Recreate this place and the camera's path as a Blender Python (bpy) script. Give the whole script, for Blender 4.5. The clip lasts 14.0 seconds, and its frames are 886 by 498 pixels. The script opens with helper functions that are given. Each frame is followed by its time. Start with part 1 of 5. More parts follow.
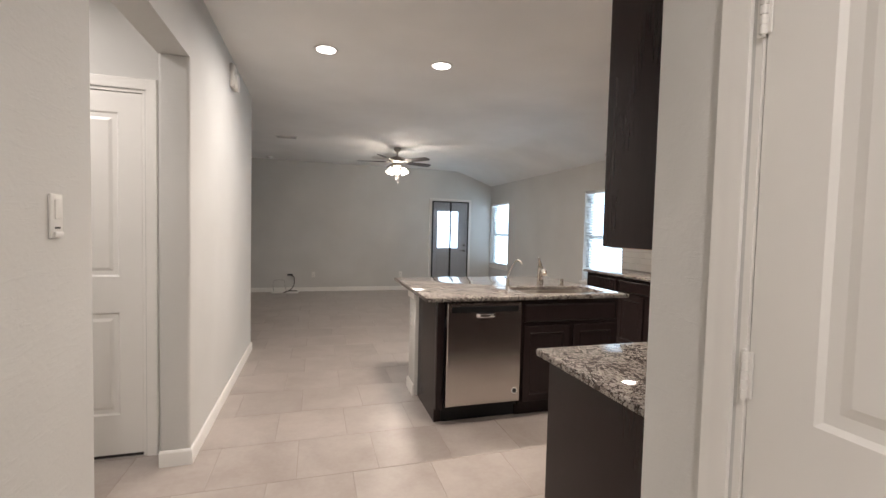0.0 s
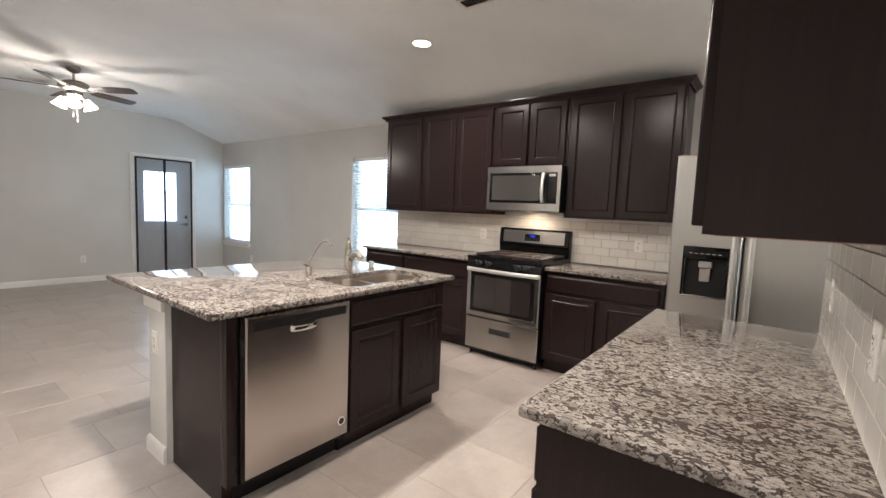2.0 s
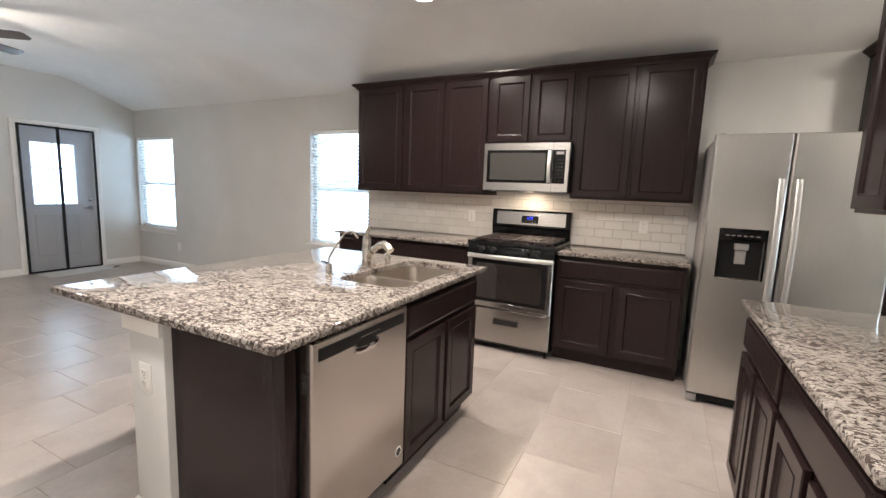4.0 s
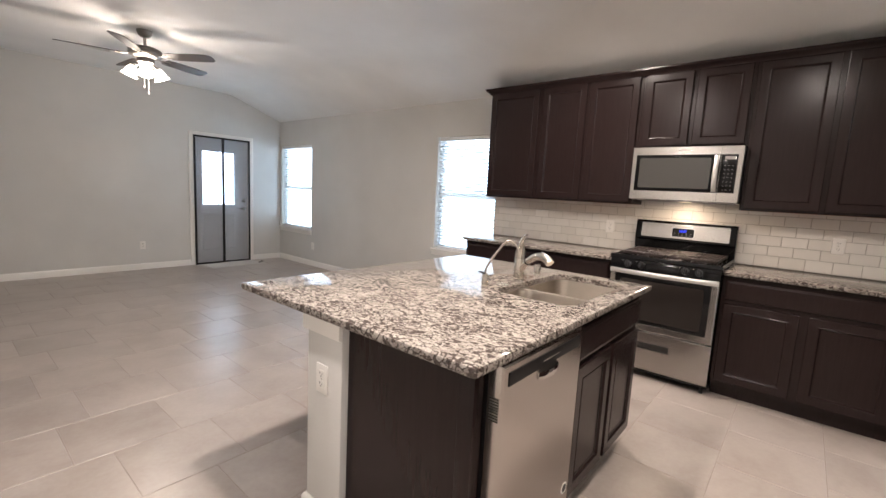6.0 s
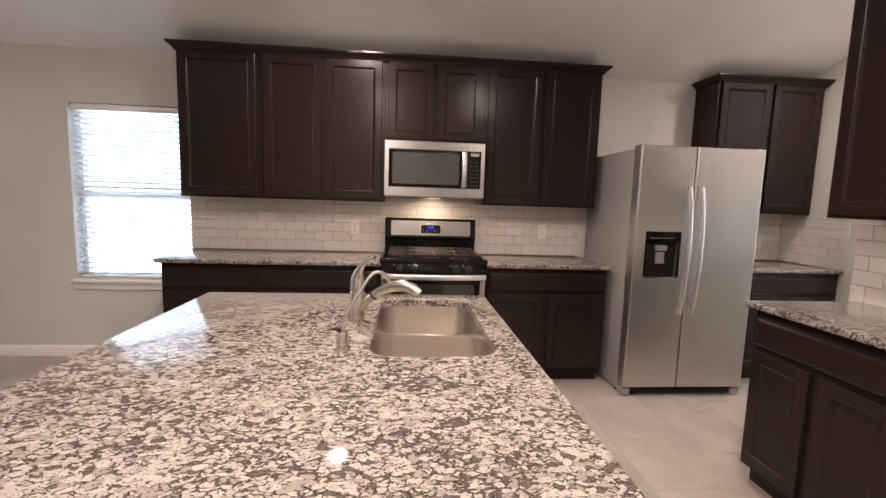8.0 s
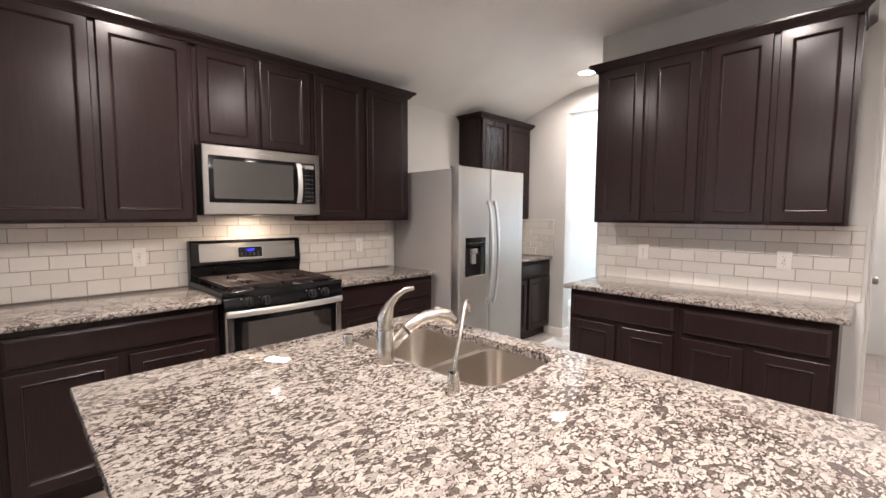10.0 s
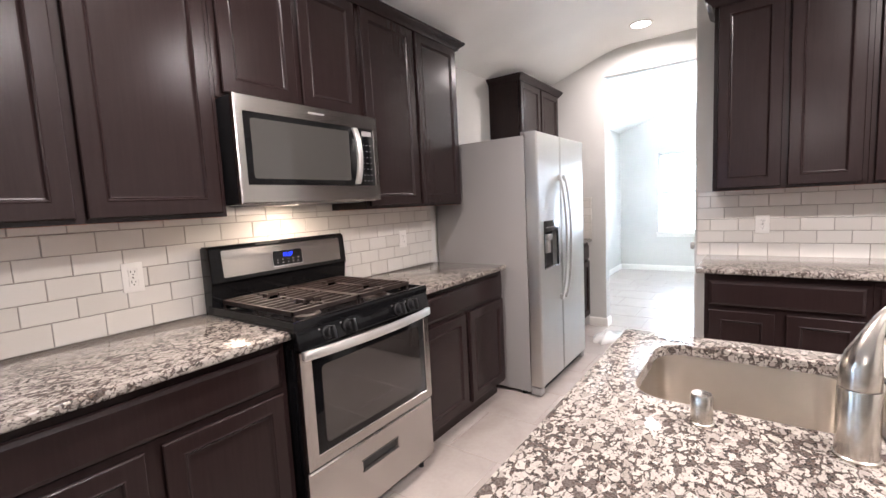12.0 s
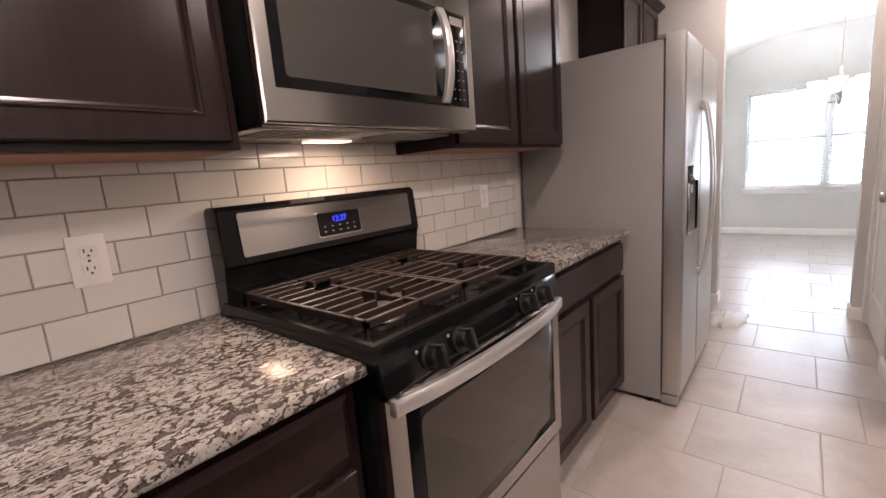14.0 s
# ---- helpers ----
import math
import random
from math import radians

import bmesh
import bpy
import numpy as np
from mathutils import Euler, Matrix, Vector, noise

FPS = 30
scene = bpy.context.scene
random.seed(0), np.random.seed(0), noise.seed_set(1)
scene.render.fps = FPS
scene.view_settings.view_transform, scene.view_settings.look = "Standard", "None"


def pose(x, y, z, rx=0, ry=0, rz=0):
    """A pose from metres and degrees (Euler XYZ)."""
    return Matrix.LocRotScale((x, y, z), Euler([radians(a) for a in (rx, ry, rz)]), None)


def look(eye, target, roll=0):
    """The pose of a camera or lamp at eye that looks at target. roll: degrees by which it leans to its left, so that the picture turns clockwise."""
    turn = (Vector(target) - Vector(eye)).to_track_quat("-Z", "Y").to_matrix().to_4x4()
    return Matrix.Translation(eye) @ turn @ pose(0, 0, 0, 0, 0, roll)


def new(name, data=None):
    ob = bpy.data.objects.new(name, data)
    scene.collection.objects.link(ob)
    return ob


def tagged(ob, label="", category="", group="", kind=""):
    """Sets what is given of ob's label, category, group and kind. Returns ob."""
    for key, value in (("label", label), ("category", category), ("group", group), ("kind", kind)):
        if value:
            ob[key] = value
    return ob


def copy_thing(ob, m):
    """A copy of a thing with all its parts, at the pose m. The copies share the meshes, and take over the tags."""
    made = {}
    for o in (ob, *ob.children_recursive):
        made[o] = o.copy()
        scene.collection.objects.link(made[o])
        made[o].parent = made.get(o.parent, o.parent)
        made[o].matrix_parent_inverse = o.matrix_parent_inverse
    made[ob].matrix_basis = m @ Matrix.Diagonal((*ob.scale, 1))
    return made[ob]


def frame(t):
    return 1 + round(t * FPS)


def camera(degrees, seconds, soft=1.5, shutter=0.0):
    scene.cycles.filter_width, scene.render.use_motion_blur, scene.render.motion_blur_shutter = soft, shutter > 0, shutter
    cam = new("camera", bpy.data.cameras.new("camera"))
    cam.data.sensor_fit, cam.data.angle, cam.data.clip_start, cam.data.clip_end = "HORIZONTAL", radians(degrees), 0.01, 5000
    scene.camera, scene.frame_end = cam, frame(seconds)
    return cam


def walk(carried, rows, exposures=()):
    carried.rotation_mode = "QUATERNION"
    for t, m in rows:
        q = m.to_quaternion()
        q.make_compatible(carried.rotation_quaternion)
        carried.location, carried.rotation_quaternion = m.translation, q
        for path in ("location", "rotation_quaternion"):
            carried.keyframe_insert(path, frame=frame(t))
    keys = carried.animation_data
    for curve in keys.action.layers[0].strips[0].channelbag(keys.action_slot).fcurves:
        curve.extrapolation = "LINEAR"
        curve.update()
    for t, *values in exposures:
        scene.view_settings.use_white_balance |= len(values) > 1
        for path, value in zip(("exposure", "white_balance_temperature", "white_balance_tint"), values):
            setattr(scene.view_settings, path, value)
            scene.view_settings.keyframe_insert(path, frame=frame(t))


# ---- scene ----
cam = camera(91.6, 14.0)

PATH = [
    (0, (0.950, 1.442, 1.378), (1.516, 3.358, 1.290), 1.4),
    (0.5, (0.884, 1.713, 1.377), (1.703, 3.536, 1.298), 2.1),
    (0.8, (0.882, 1.879, 1.355), (1.836, 3.634, 1.258), 1.2),
    (1, (0.894, 1.996, 1.360), (1.962, 3.683, 1.239), 1.1),
    (1.5, (0.912, 2.247, 1.352), (2.241, 3.734, 1.203), 1.9),
    (2, (0.909, 2.518, 1.363), (2.490, 3.729, 1.182), 2.4),
    (2.2, (0.906, 2.601, 1.368), (2.569, 3.694, 1.175), 3.0),
    (4.3, (0.827, 3.391, 1.363), (2.599, 4.279, 1.094), 2.2),
    (4.5, (0.793, 3.423, 1.366), (2.495, 4.436, 1.091), 1.7),
    (5, (0.758, 3.492, 1.355), (2.252, 4.791, 1.068), 1.9),
    (5.5, (0.74, 3.528, 1.358), (2.13, 4.936, 1.061), 2.0),
    (6, (0.806, 3.652, 1.356), (2.33, 4.92, 1.095), 3.0),
    (6.5, (0.956, 3.88, 1.37), (2.633, 4.946, 1.146), 2.9),
    (7, (1.096, 4.095, 1.341), (2.937, 4.846, 1.125), 3.2),
    (7.5, (1.198, 4.379, 1.364), (3.164, 4.67, 1.137), 2.2),
    (8, (1.279, 4.631, 1.362), (3.259, 4.455, 1.139), 1.8),
    (8.5, (1.33, 4.902, 1.369), (3.199, 4.215, 1.178), 2.6),
    (8.7, (1.34, 5.03, 1.393), (3.127, 4.151, 1.208), 1.6),
    (10.8, (2.239, 5.767, 1.385), (3.54, 4.257, 1.225), -0.9),
    (11, (2.363, 5.774, 1.377), (3.64, 4.244, 1.212), -1.8),
    (11.5, (2.666, 5.749, 1.374), (3.885, 4.174, 1.184), -3.1),
    (12, (2.973, 5.691, 1.343), (4.142, 4.081, 1.137), -2.9),
    (12.5, (3.214, 5.648, 1.321), (4.361, 4.026, 1.093), -3.2),
    (13, (3.417, 5.527, 1.306), (4.577, 3.919, 1.044), -3.6),
    (13.5, (3.57, 5.401, 1.274), (4.794, 3.852, 0.955), -4.0),
    (14, (3.701, 5.283, 1.253), (4.965, 3.772, 0.907), -4.5),
]
EXPOSURES = [
    (0, 0.56, 6150, 12), (0.5, 0.57, 6100, 12), (1.2, 0.84, 5950, 11), (2.0, 0.94, 5950, 10), (4.5, 1.06, 5950, 11), (6.0, 0.92, 6150, 14), (7.5, 0.7, 6450, 19), (8.7, 0.66, 6500, 21),
    (10.8, 1.34, 5700, 13), (12.0, 1.36, 5700, 16), (13.0, 0.76, 5900, 19), (14.0, 0.58, 6300, 25),
]
walk(cam, [(t, look(eye, target, roll)) for t, eye, target, roll in PATH], EXPOSURES)
# ---- light of the day and exposure ----
world = bpy.data.worlds.new("world")
scene.world = world
world.use_nodes = True
wn = world.node_tree
sky = wn.nodes.new("ShaderNodeTexSky")
sky.sky_type, sky.sun_disc, sky.sun_elevation, sky.sun_rotation = "NISHITA", False, radians(58), radians(-75)
wn.links.new(sky.outputs[0], wn.nodes["Background"].inputs[0])
wn.nodes["Background"].inputs[1].default_value = 0.12


def lamp(name, kind, power, color, m, **sizes):
    d = bpy.data.lights.new(name, kind)
    d.energy, d.color = power, color
    for k, v in sizes.items():
        if k == "size":
            d.size = v
        elif k == "size_y":
            d.size_y = v
        elif k == "shape":
            d.shape = v
        elif k == "radius":
            d.shadow_soft_size = v
        elif k == "spread":
            d.spread = v
        elif k == "angle":
            d.angle = v
    ob = new(name, d)
    ob.matrix_world = m
    return ob


lamp("sun", "SUN", 3.0, (1, 0.95, 0.88), look((-8, 2, 14), (0, 4, 0)), angle=radians(0.5))
WARM = (1.0, 0.85, 0.70)
H = 2.75          # flat part of the ceiling
K = 4.95          # inner face of the kitchen's outside wall
F = 11.03         # inner face of the far wall
D = -2.6          # inner face of the dining room's end wall
# The first two are unseen, added to brighten the hall and side hall.
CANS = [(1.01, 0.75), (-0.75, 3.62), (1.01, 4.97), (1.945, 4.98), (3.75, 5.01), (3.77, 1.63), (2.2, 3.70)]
# Lamps near the hall are cooler, standing in for daylight from the front door.
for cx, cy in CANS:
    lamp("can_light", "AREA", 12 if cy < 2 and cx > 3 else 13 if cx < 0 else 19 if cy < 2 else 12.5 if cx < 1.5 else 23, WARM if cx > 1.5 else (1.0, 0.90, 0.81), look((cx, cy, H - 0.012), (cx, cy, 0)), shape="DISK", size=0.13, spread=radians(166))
lamp("hood_light", "AREA", 2.7, (1.0, 0.76, 0.52), look((4.64, 4.42, 1.362), (4.641, 4.42, 0.0)), shape="RECTANGLE", size=0.07, size_y=0.34)
for a in (15, 135, 255):
    lamp("fan_bulb", "POINT", 7, WARM, pose(2.26 + 0.10 * math.cos(radians(a)), 8.75 + 0.10 * math.sin(radians(a)), 2.27), radius=0.08)
# Strong and cool: these also stand in for unseen daylight in the room.
for k in range(5):
    lamp("chandelier_bulb", "POINT", 50, (0.92, 1.0, 0.97), pose(3.43 + 0.195 * math.cos(radians(72 * k + 10)), -0.87 + 0.195 * math.sin(radians(72 * k + 10)), 1.835), radius=0.035)


# ---- materials ----
def mat(name, color, rough=0.5, metal=0.0, spec=0.5):
    m = bpy.data.materials.new(name)
    m.use_nodes = True
    b = m.node_tree.nodes["Principled BSDF"]
    b.inputs["Base Color"].default_value = (*color, 1)
    b.inputs["Roughness"].default_value, b.inputs["Metallic"].default_value = rough, metal
    b.inputs["Specular IOR Level"].default_value = spec
    return m, m.node_tree, b


def coords(t, kind="Object", scale=(1, 1, 1)):
    c, mp = t.nodes.new("ShaderNodeTexCoord"), t.nodes.new("ShaderNodeMapping")
    mp.inputs["Scale"].default_value = scale
    t.links.new(c.outputs[kind], mp.inputs["Vector"])
    return mp.outputs[0]


def noise_tex(t, vec, scale, detail=3.0, rough=0.5, dist=0.0):
    n = t.nodes.new("ShaderNodeTexNoise")
    n.inputs["Scale"].default_value, n.inputs["Detail"].default_value = scale, detail
    n.inputs["Roughness"].default_value, n.inputs["Distortion"].default_value = rough, dist
    t.links.new(vec, n.inputs["Vector"])
    return n.outputs["Fac"]


def ramp(t, fac, *stops, constant=False):
    r = t.nodes.new("ShaderNodeValToRGB")
    if constant:
        r.color_ramp.interpolation = "CONSTANT"
    e = r.color_ramp.elements
    while len(e) < len(stops):
        e.new(0.5)
    for el, (p, c) in zip(e, stops):
        el.position, el.color = p, (*c, 1)
    t.links.new(fac, r.inputs[0])
    return r.outputs["Color"]


def mixed(t, fac, a, b, mode="MIX"):
    m = t.nodes.new("ShaderNodeMix")
    m.data_type, m.blend_type = "RGBA", mode
    for sock, v in ((m.inputs["Factor"], fac), (m.inputs[6], a), (m.inputs[7], b)):
        if isinstance(v, (int, float)):
            sock.default_value = v
        elif isinstance(v, tuple):
            sock.default_value = (*v, 1)
        else:
            t.links.new(v, sock)
    return m.outputs[2]


def bump(t, b, fac, strength, dist=0.002):
    n = t.nodes.new("ShaderNodeBump")
    n.inputs["Strength"].default_value, n.inputs["Distance"].default_value = strength, dist
    t.links.new(fac, n.inputs["Height"])
    t.links.new(n.outputs[0], b.inputs["Normal"])


def rough_from(t, b, fac, lo, hi):
    r = t.nodes.new("ShaderNodeMapRange")
    r.inputs["To Min"].default_value, r.inputs["To Max"].default_value = lo, hi
    t.links.new(fac, r.inputs["Value"])
    t.links.new(r.outputs[0], b.inputs["Roughness"])


def paint(name, color, rough, grain, strength, trowel=0.0):
    m, t, b = mat(name, color, rough)
    v = coords(t)
    big = noise_tex(t, v, 1.3, 4)
    t.links.new(ramp(t, big, (0.3, tuple(c * 0.94 for c in color)), (0.7, tuple(min(1, c * 1.04) for c in color))), b.inputs["Base Color"])
    rel = noise_tex(t, v, grain, 4, 0.6)
    if trowel:
        lines = ramp(t, noise_tex(t, coords(t, "Object", (1, 1, 7)), 9, 6, 0.62, 0.5), (0.56, (0, 0, 0)), (0.63, (1, 1, 1)))
        rel = mixed(t, trowel, rel, lines)
    bump(t, b, rel, strength, 0.003)
    return m


WALL = paint("wall_paint", (0.605, 0.597, 0.570), 0.75, 55, 0.42, 0.16)
CEIL = paint("ceiling_paint", (0.84, 0.828, 0.80), 0.85, 60, 0.35)
WHITE = paint("white_trim_paint", (0.80, 0.78, 0.74), 0.35, 25, 0.03)
DOORWHITE = paint("white_door_paint", (0.78, 0.76, 0.72), 0.4, 90, 0.06)


def tile_floor():
    m, t, b = mat("floor_tile", (0.5, 0.45, 0.4), 0.3)
    v = coords(t, "Object")
    info = t.nodes.new("ShaderNodeObjectInfo")
    geo = t.nodes.new("ShaderNodeNewGeometry")
    off = t.nodes.new("ShaderNodeVectorMath")
    off.operation = "ADD"
    t.links.new(geo.outputs["Position"], off.inputs[0])
    sc = t.nodes.new("ShaderNodeMath")
    sc.operation, sc.inputs[1].default_value = "MULTIPLY", 37.0
    t.links.new(info.outputs["Random"], sc.inputs[0])
    t.links.new(sc.outputs[0], off.inputs[1])
    a = noise_tex(t, off.outputs[0], 2.4, 5, 0.6, 0.3)
    c = ramp(t, a, (0.34, (0.300, 0.256, 0.225)), (0.50, (0.352, 0.308, 0.277)), (0.66, (0.398, 0.352, 0.318)))
    f = noise_tex(t, off.outputs[0], 45, 3)
    c = mixed(t, 0.10, c, ramp(t, f, (0.35, (0.24, 0.215, 0.20)), (0.65, (0.41, 0.38, 0.355))))
    shade = ramp(t, info.outputs["Random"], (0.0, (0.95, 0.95, 0.95)), (1.0, (1.03, 1.03, 1.03)))
    c = mixed(t, 1.0, c, shade, "MULTIPLY")
    t.links.new(c, b.inputs["Base Color"])
    rough_from(t, b, a, 0.26, 0.34)
    bump(t, b, noise_tex(t, off.outputs[0], 14, 3), 0.05, 0.002)
    return m


TILE = tile_floor()
GROUT = paint("floor_grout", (0.305, 0.264, 0.235), 0.9, 60, 0.3)
WGROUT = paint("wall_grout", (0.36, 0.335, 0.30), 0.9, 60, 0.3)


def subway():
    m, t, b = mat("white_ceramic_tile", (0.74, 0.71, 0.66), 0.14)
    info = t.nodes.new("ShaderNodeObjectInfo")
    c = ramp(t, info.outputs["Random"], (0.0, (0.635, 0.607, 0.56)), (1.0, (0.70, 0.675, 0.63)))
    t.links.new(c, b.inputs["Base Color"])
    v = coords(t)
    bump(t, b, noise_tex(t, v, 9, 2), 0.12, 0.004)
    return m


SUBWAY = subway()


def granite():
    m, t, b = mat("granite", (0.6, 0.57, 0.53), 0.06)
    v = coords(t, "Object", (1.0, 1.0, 1.0))
    warp = t.nodes.new("ShaderNodeTexNoise")
    warp.inputs["Scale"].default_value, warp.inputs["Detail"].default_value = 45, 2
    t.links.new(v, warp.inputs["Vector"])
    vm = t.nodes.new("ShaderNodeVectorMath")
    vm.operation = "MULTIPLY_ADD"
    vm.inputs[1].default_value = (0.016, 0.016, 0.016)
    t.links.new(warp.outputs["Color"], vm.inputs[0])
    t.links.new(v, vm.inputs[2])
    st = t.nodes.new("ShaderNodeMapping")
    st.inputs["Rotation"].default_value = (0, 0, 0.35)
    st.inputs["Scale"].default_value = (1.45, 0.85, 1.2)
    t.links.new(vm.outputs[0], st.inputs["Vector"])
    vo = t.nodes.new("ShaderNodeTexVoronoi")
    vo.inputs["Scale"].default_value = 56
    t.links.new(st.outputs[0], vo.inputs["Vector"])
    ed = t.nodes.new("ShaderNodeTexVoronoi")
    ed.feature = "DISTANCE_TO_EDGE"
    ed.inputs["Scale"].default_value = 56
    t.links.new(st.outputs[0], ed.inputs["Vector"])
    sep = t.nodes.new("ShaderNodeSeparateColor")
    t.links.new(vo.outputs["Color"], sep.inputs[0])
    grains = ramp(t, sep.outputs[0], (0.0, (0.315, 0.29, 0.255)), (0.22, (0.195, 0.168, 0.148)), (0.36, (0.275, 0.25, 0.222)),
                  (0.70, (0.21, 0.183, 0.165)), (0.80, (0.295, 0.268, 0.238)), (0.92, (0.045, 0.032, 0.027)), constant=True)
    def calc(op, a, b_):
        n = t.nodes.new("ShaderNodeMath")
        n.operation = op
        for k, val in enumerate((a, b_)):
            if isinstance(val, (int, float)):
                n.inputs[k].default_value = val
            else:
                t.links.new(val, n.inputs[k])
        return n.outputs[0]
    dark = noise_tex(t, st.outputs[0], 62, 3, 0.6, 0.5)
    drift = calc("MULTIPLY", noise_tex(t, v, 9, 2), 0.36)
    reach = calc("SUBTRACT", calc("ADD", calc("MULTIPLY", dark, 1.05), drift), 0.628)
    dmask = ramp(t, calc("SUBTRACT", reach, ed.outputs["Distance"]), (0.0, (0, 0, 0)), (0.014, (1, 1, 1)))
    dcol = ramp(t, noise_tex(t, v, 150, 2), (0.45, (0.010, 0.0072, 0.0064)), (0.82, (0.10, 0.055, 0.038)))
    c = mixed(t, dmask, grains, dcol)
    fleck = ramp(t, noise_tex(t, st.outputs[0], 165, 2, 0.5, 0.4), (0.60, (0, 0, 0)), (0.625, (0.85, 0.85, 0.85)))
    c = mixed(t, fleck, c, (0.030, 0.020, 0.017))
    fine = noise_tex(t, v, 300, 2)
    c = mixed(t, 0.09, c, ramp(t, fine, (0.35, (0.10, 0.085, 0.075)), (0.6, (0.7, 0.66, 0.61))))
    t.links.new(c, b.inputs["Base Color"])
    b.inputs["Specular IOR Level"].default_value = 0.16
    rough_from(t, b, fine, 0.035, 0.06)
    return m


GRANITE = granite()


def cabinet_mat():
    m, t, b = mat("espresso_cabinet", (0.030, 0.019, 0.017), 0.33)
    v = coords(t, "Object", (30, 30, 1.6))
    g = noise_tex(t, v, 3, 4, 0.6, 0.3)
    c = ramp(t, g, (0.3, (0.0158, 0.0094, 0.0092)), (0.7, (0.0198, 0.0120, 0.0116)))
    t.links.new(c, b.inputs["Base Color"])
    rough_from(t, b, noise_tex(t, coords(t), 5, 3), 0.19, 0.27)
    b.inputs["Specular IOR Level"].default_value = 0.24
    bump(t, b, g, 0.005, 0.0006)
    return m


CAB = cabinet_mat()
CABRAW = paint("raw_birch_underside", (0.42, 0.21, 0.13), 0.6, 40, 0.1)


def steel(name, color, rough, along=(1, 1, 90), turn=0.25):
    m, t, b = mat(name, color, rough, 1.0)
    v = coords(t, "Object", along)
    g = noise_tex(t, v, 6, 3, 0.6)
    c = ramp(t, g, (0.3, tuple(k * 0.97 for k in color)), (0.7, tuple(k * 1.02 for k in color)))
    t.links.new(c, b.inputs["Base Color"])
    rough_from(t, b, noise_tex(t, coords(t), 3, 2), rough - 0.02, rough + 0.02)
    b.inputs["Anisotropic"].default_value = 0.65
    b.inputs["Anisotropic Rotation"].default_value = turn
    return m


STEEL = steel("brushed_steel", (0.48, 0.455, 0.43), 0.22, (1.2, 1.2, 60))
STEELV = steel("brushed_steel_fridge", (0.58, 0.56, 0.53), 0.36, (60, 60, 1.2), 0.0)
STEELD = steel("brushed_steel_dishwasher", (0.52, 0.485, 0.455), 0.19, (1.2, 1.2, 60))
FRSIDE = paint("grey_painted_steel_side", (0.265, 0.25, 0.243), 0.45, 300, 0.1)
SINKM = steel("sink_steel", (0.54, 0.495, 0.44), 0.30, (3, 3, 3))
NICKEL, _, _ = mat("brushed_nickel", (0.62, 0.58, 0.52), 0.24, 1.0)
FANM, _, _ = mat("dark_nickel", (0.34, 0.31, 0.28), 0.32, 1.0)
SATIN, _, _ = mat("pale_satin_handle", (0.64, 0.63, 0.61), 0.34, 0.8)
CHROME, _, _ = mat("chrome", (0.75, 0.74, 0.72), 0.12, 1.0)
BLACK, _, _ = mat("black_enamel", (0.005, 0.005, 0.0055), 0.10, 0.0, 0.25)
BLACKMATTE = paint("black_plastic", (0.007, 0.007, 0.0075), 0.45, 200, 0.1)
BLACKMATTE.node_tree.nodes["Principled BSDF"].inputs["Specular IOR Level"].default_value = 0.3
IRON = paint("cast_iron_grate", (0.020, 0.013, 0.011), 0.42, 160, 0.25)
DARKGLASS, _, dgb = mat("dark_oven_glass", (0.026, 0.022, 0.020), 0.05)
dgb.inputs["Coat Weight"].default_value = 0.6
MWGLASS, _, _ = mat("microwave_window", (0.052, 0.050, 0.046), 0.04)
PLASTIC = paint("white_plastic", (0.78, 0.76, 0.72), 0.35, 200, 0.03)
BLADE = paint("dark_walnut_blade", (0.035, 0.026, 0.022), 0.4, 30, 0.05)
VINYL = paint("white_vinyl", (0.80, 0.80, 0.79), 0.35, 100, 0.03)
GREYDOOR = paint("pale_grey_door", (0.62, 0.63, 0.65), 0.45, 60, 0.05)
BLINDM, bt, bb = mat("white_blind_slat", (0.76, 0.78, 0.79), 0.45)
bb.inputs["Transmission Weight"].default_value = 0.0
BAGFILM, _, bagb = mat("pale_plastic_film", (0.80, 0.79, 0.76), 0.25)
bagb.inputs["Alpha"].default_value = 0.62
CLEARDISC, _, clb = mat("clear_grey_plastic", (0.42, 0.42, 0.38), 0.18)
clb.inputs["Alpha"].default_value = 0.45
# Near-black for marks and joints, and for the shade inside slots and openings.
SLOT, _, _ = mat("dark_slot", (0.02, 0.018, 0.016), 0.6)
GROUNDM = paint("dry_grass_ground", (0.12, 0.12, 0.06), 0.95, 3, 0.4)


def glass(name, alpha):
    m = bpy.data.materials.new(name)
    m.use_nodes = True
    t = m.node_tree
    t.nodes.remove(t.nodes["Principled BSDF"])
    tr, gl, mx = t.nodes.new("ShaderNodeBsdfTransparent"), t.nodes.new("ShaderNodeBsdfGlossy"), t.nodes.new("ShaderNodeMixShader")
    gl.inputs["Roughness"].default_value = 0.02
    mx.inputs[0].default_value = alpha
    t.links.new(tr.outputs[0], mx.inputs[1]), t.links.new(gl.outputs[0], mx.inputs[2])
    t.links.new(mx.outputs[0], t.nodes["Material Output"].inputs[0])
    return m


GLASS = glass("window_glass", 0.06)


def mesh_screen():
    m = bpy.data.materials.new("insect_mesh")
    m.use_nodes = True
    t = m.node_tree
    b = t.nodes["Principled BSDF"]
    # Dark mesh lightened to grey: the sunlit haze on it is in this colour.
    b.inputs["Base Color"].default_value = (0.24, 0.25, 0.27, 1)
    b.inputs["Roughness"].default_value = 0.7
    b.inputs["Alpha"].default_value = 0.20
    return m


MESHM = mesh_screen()


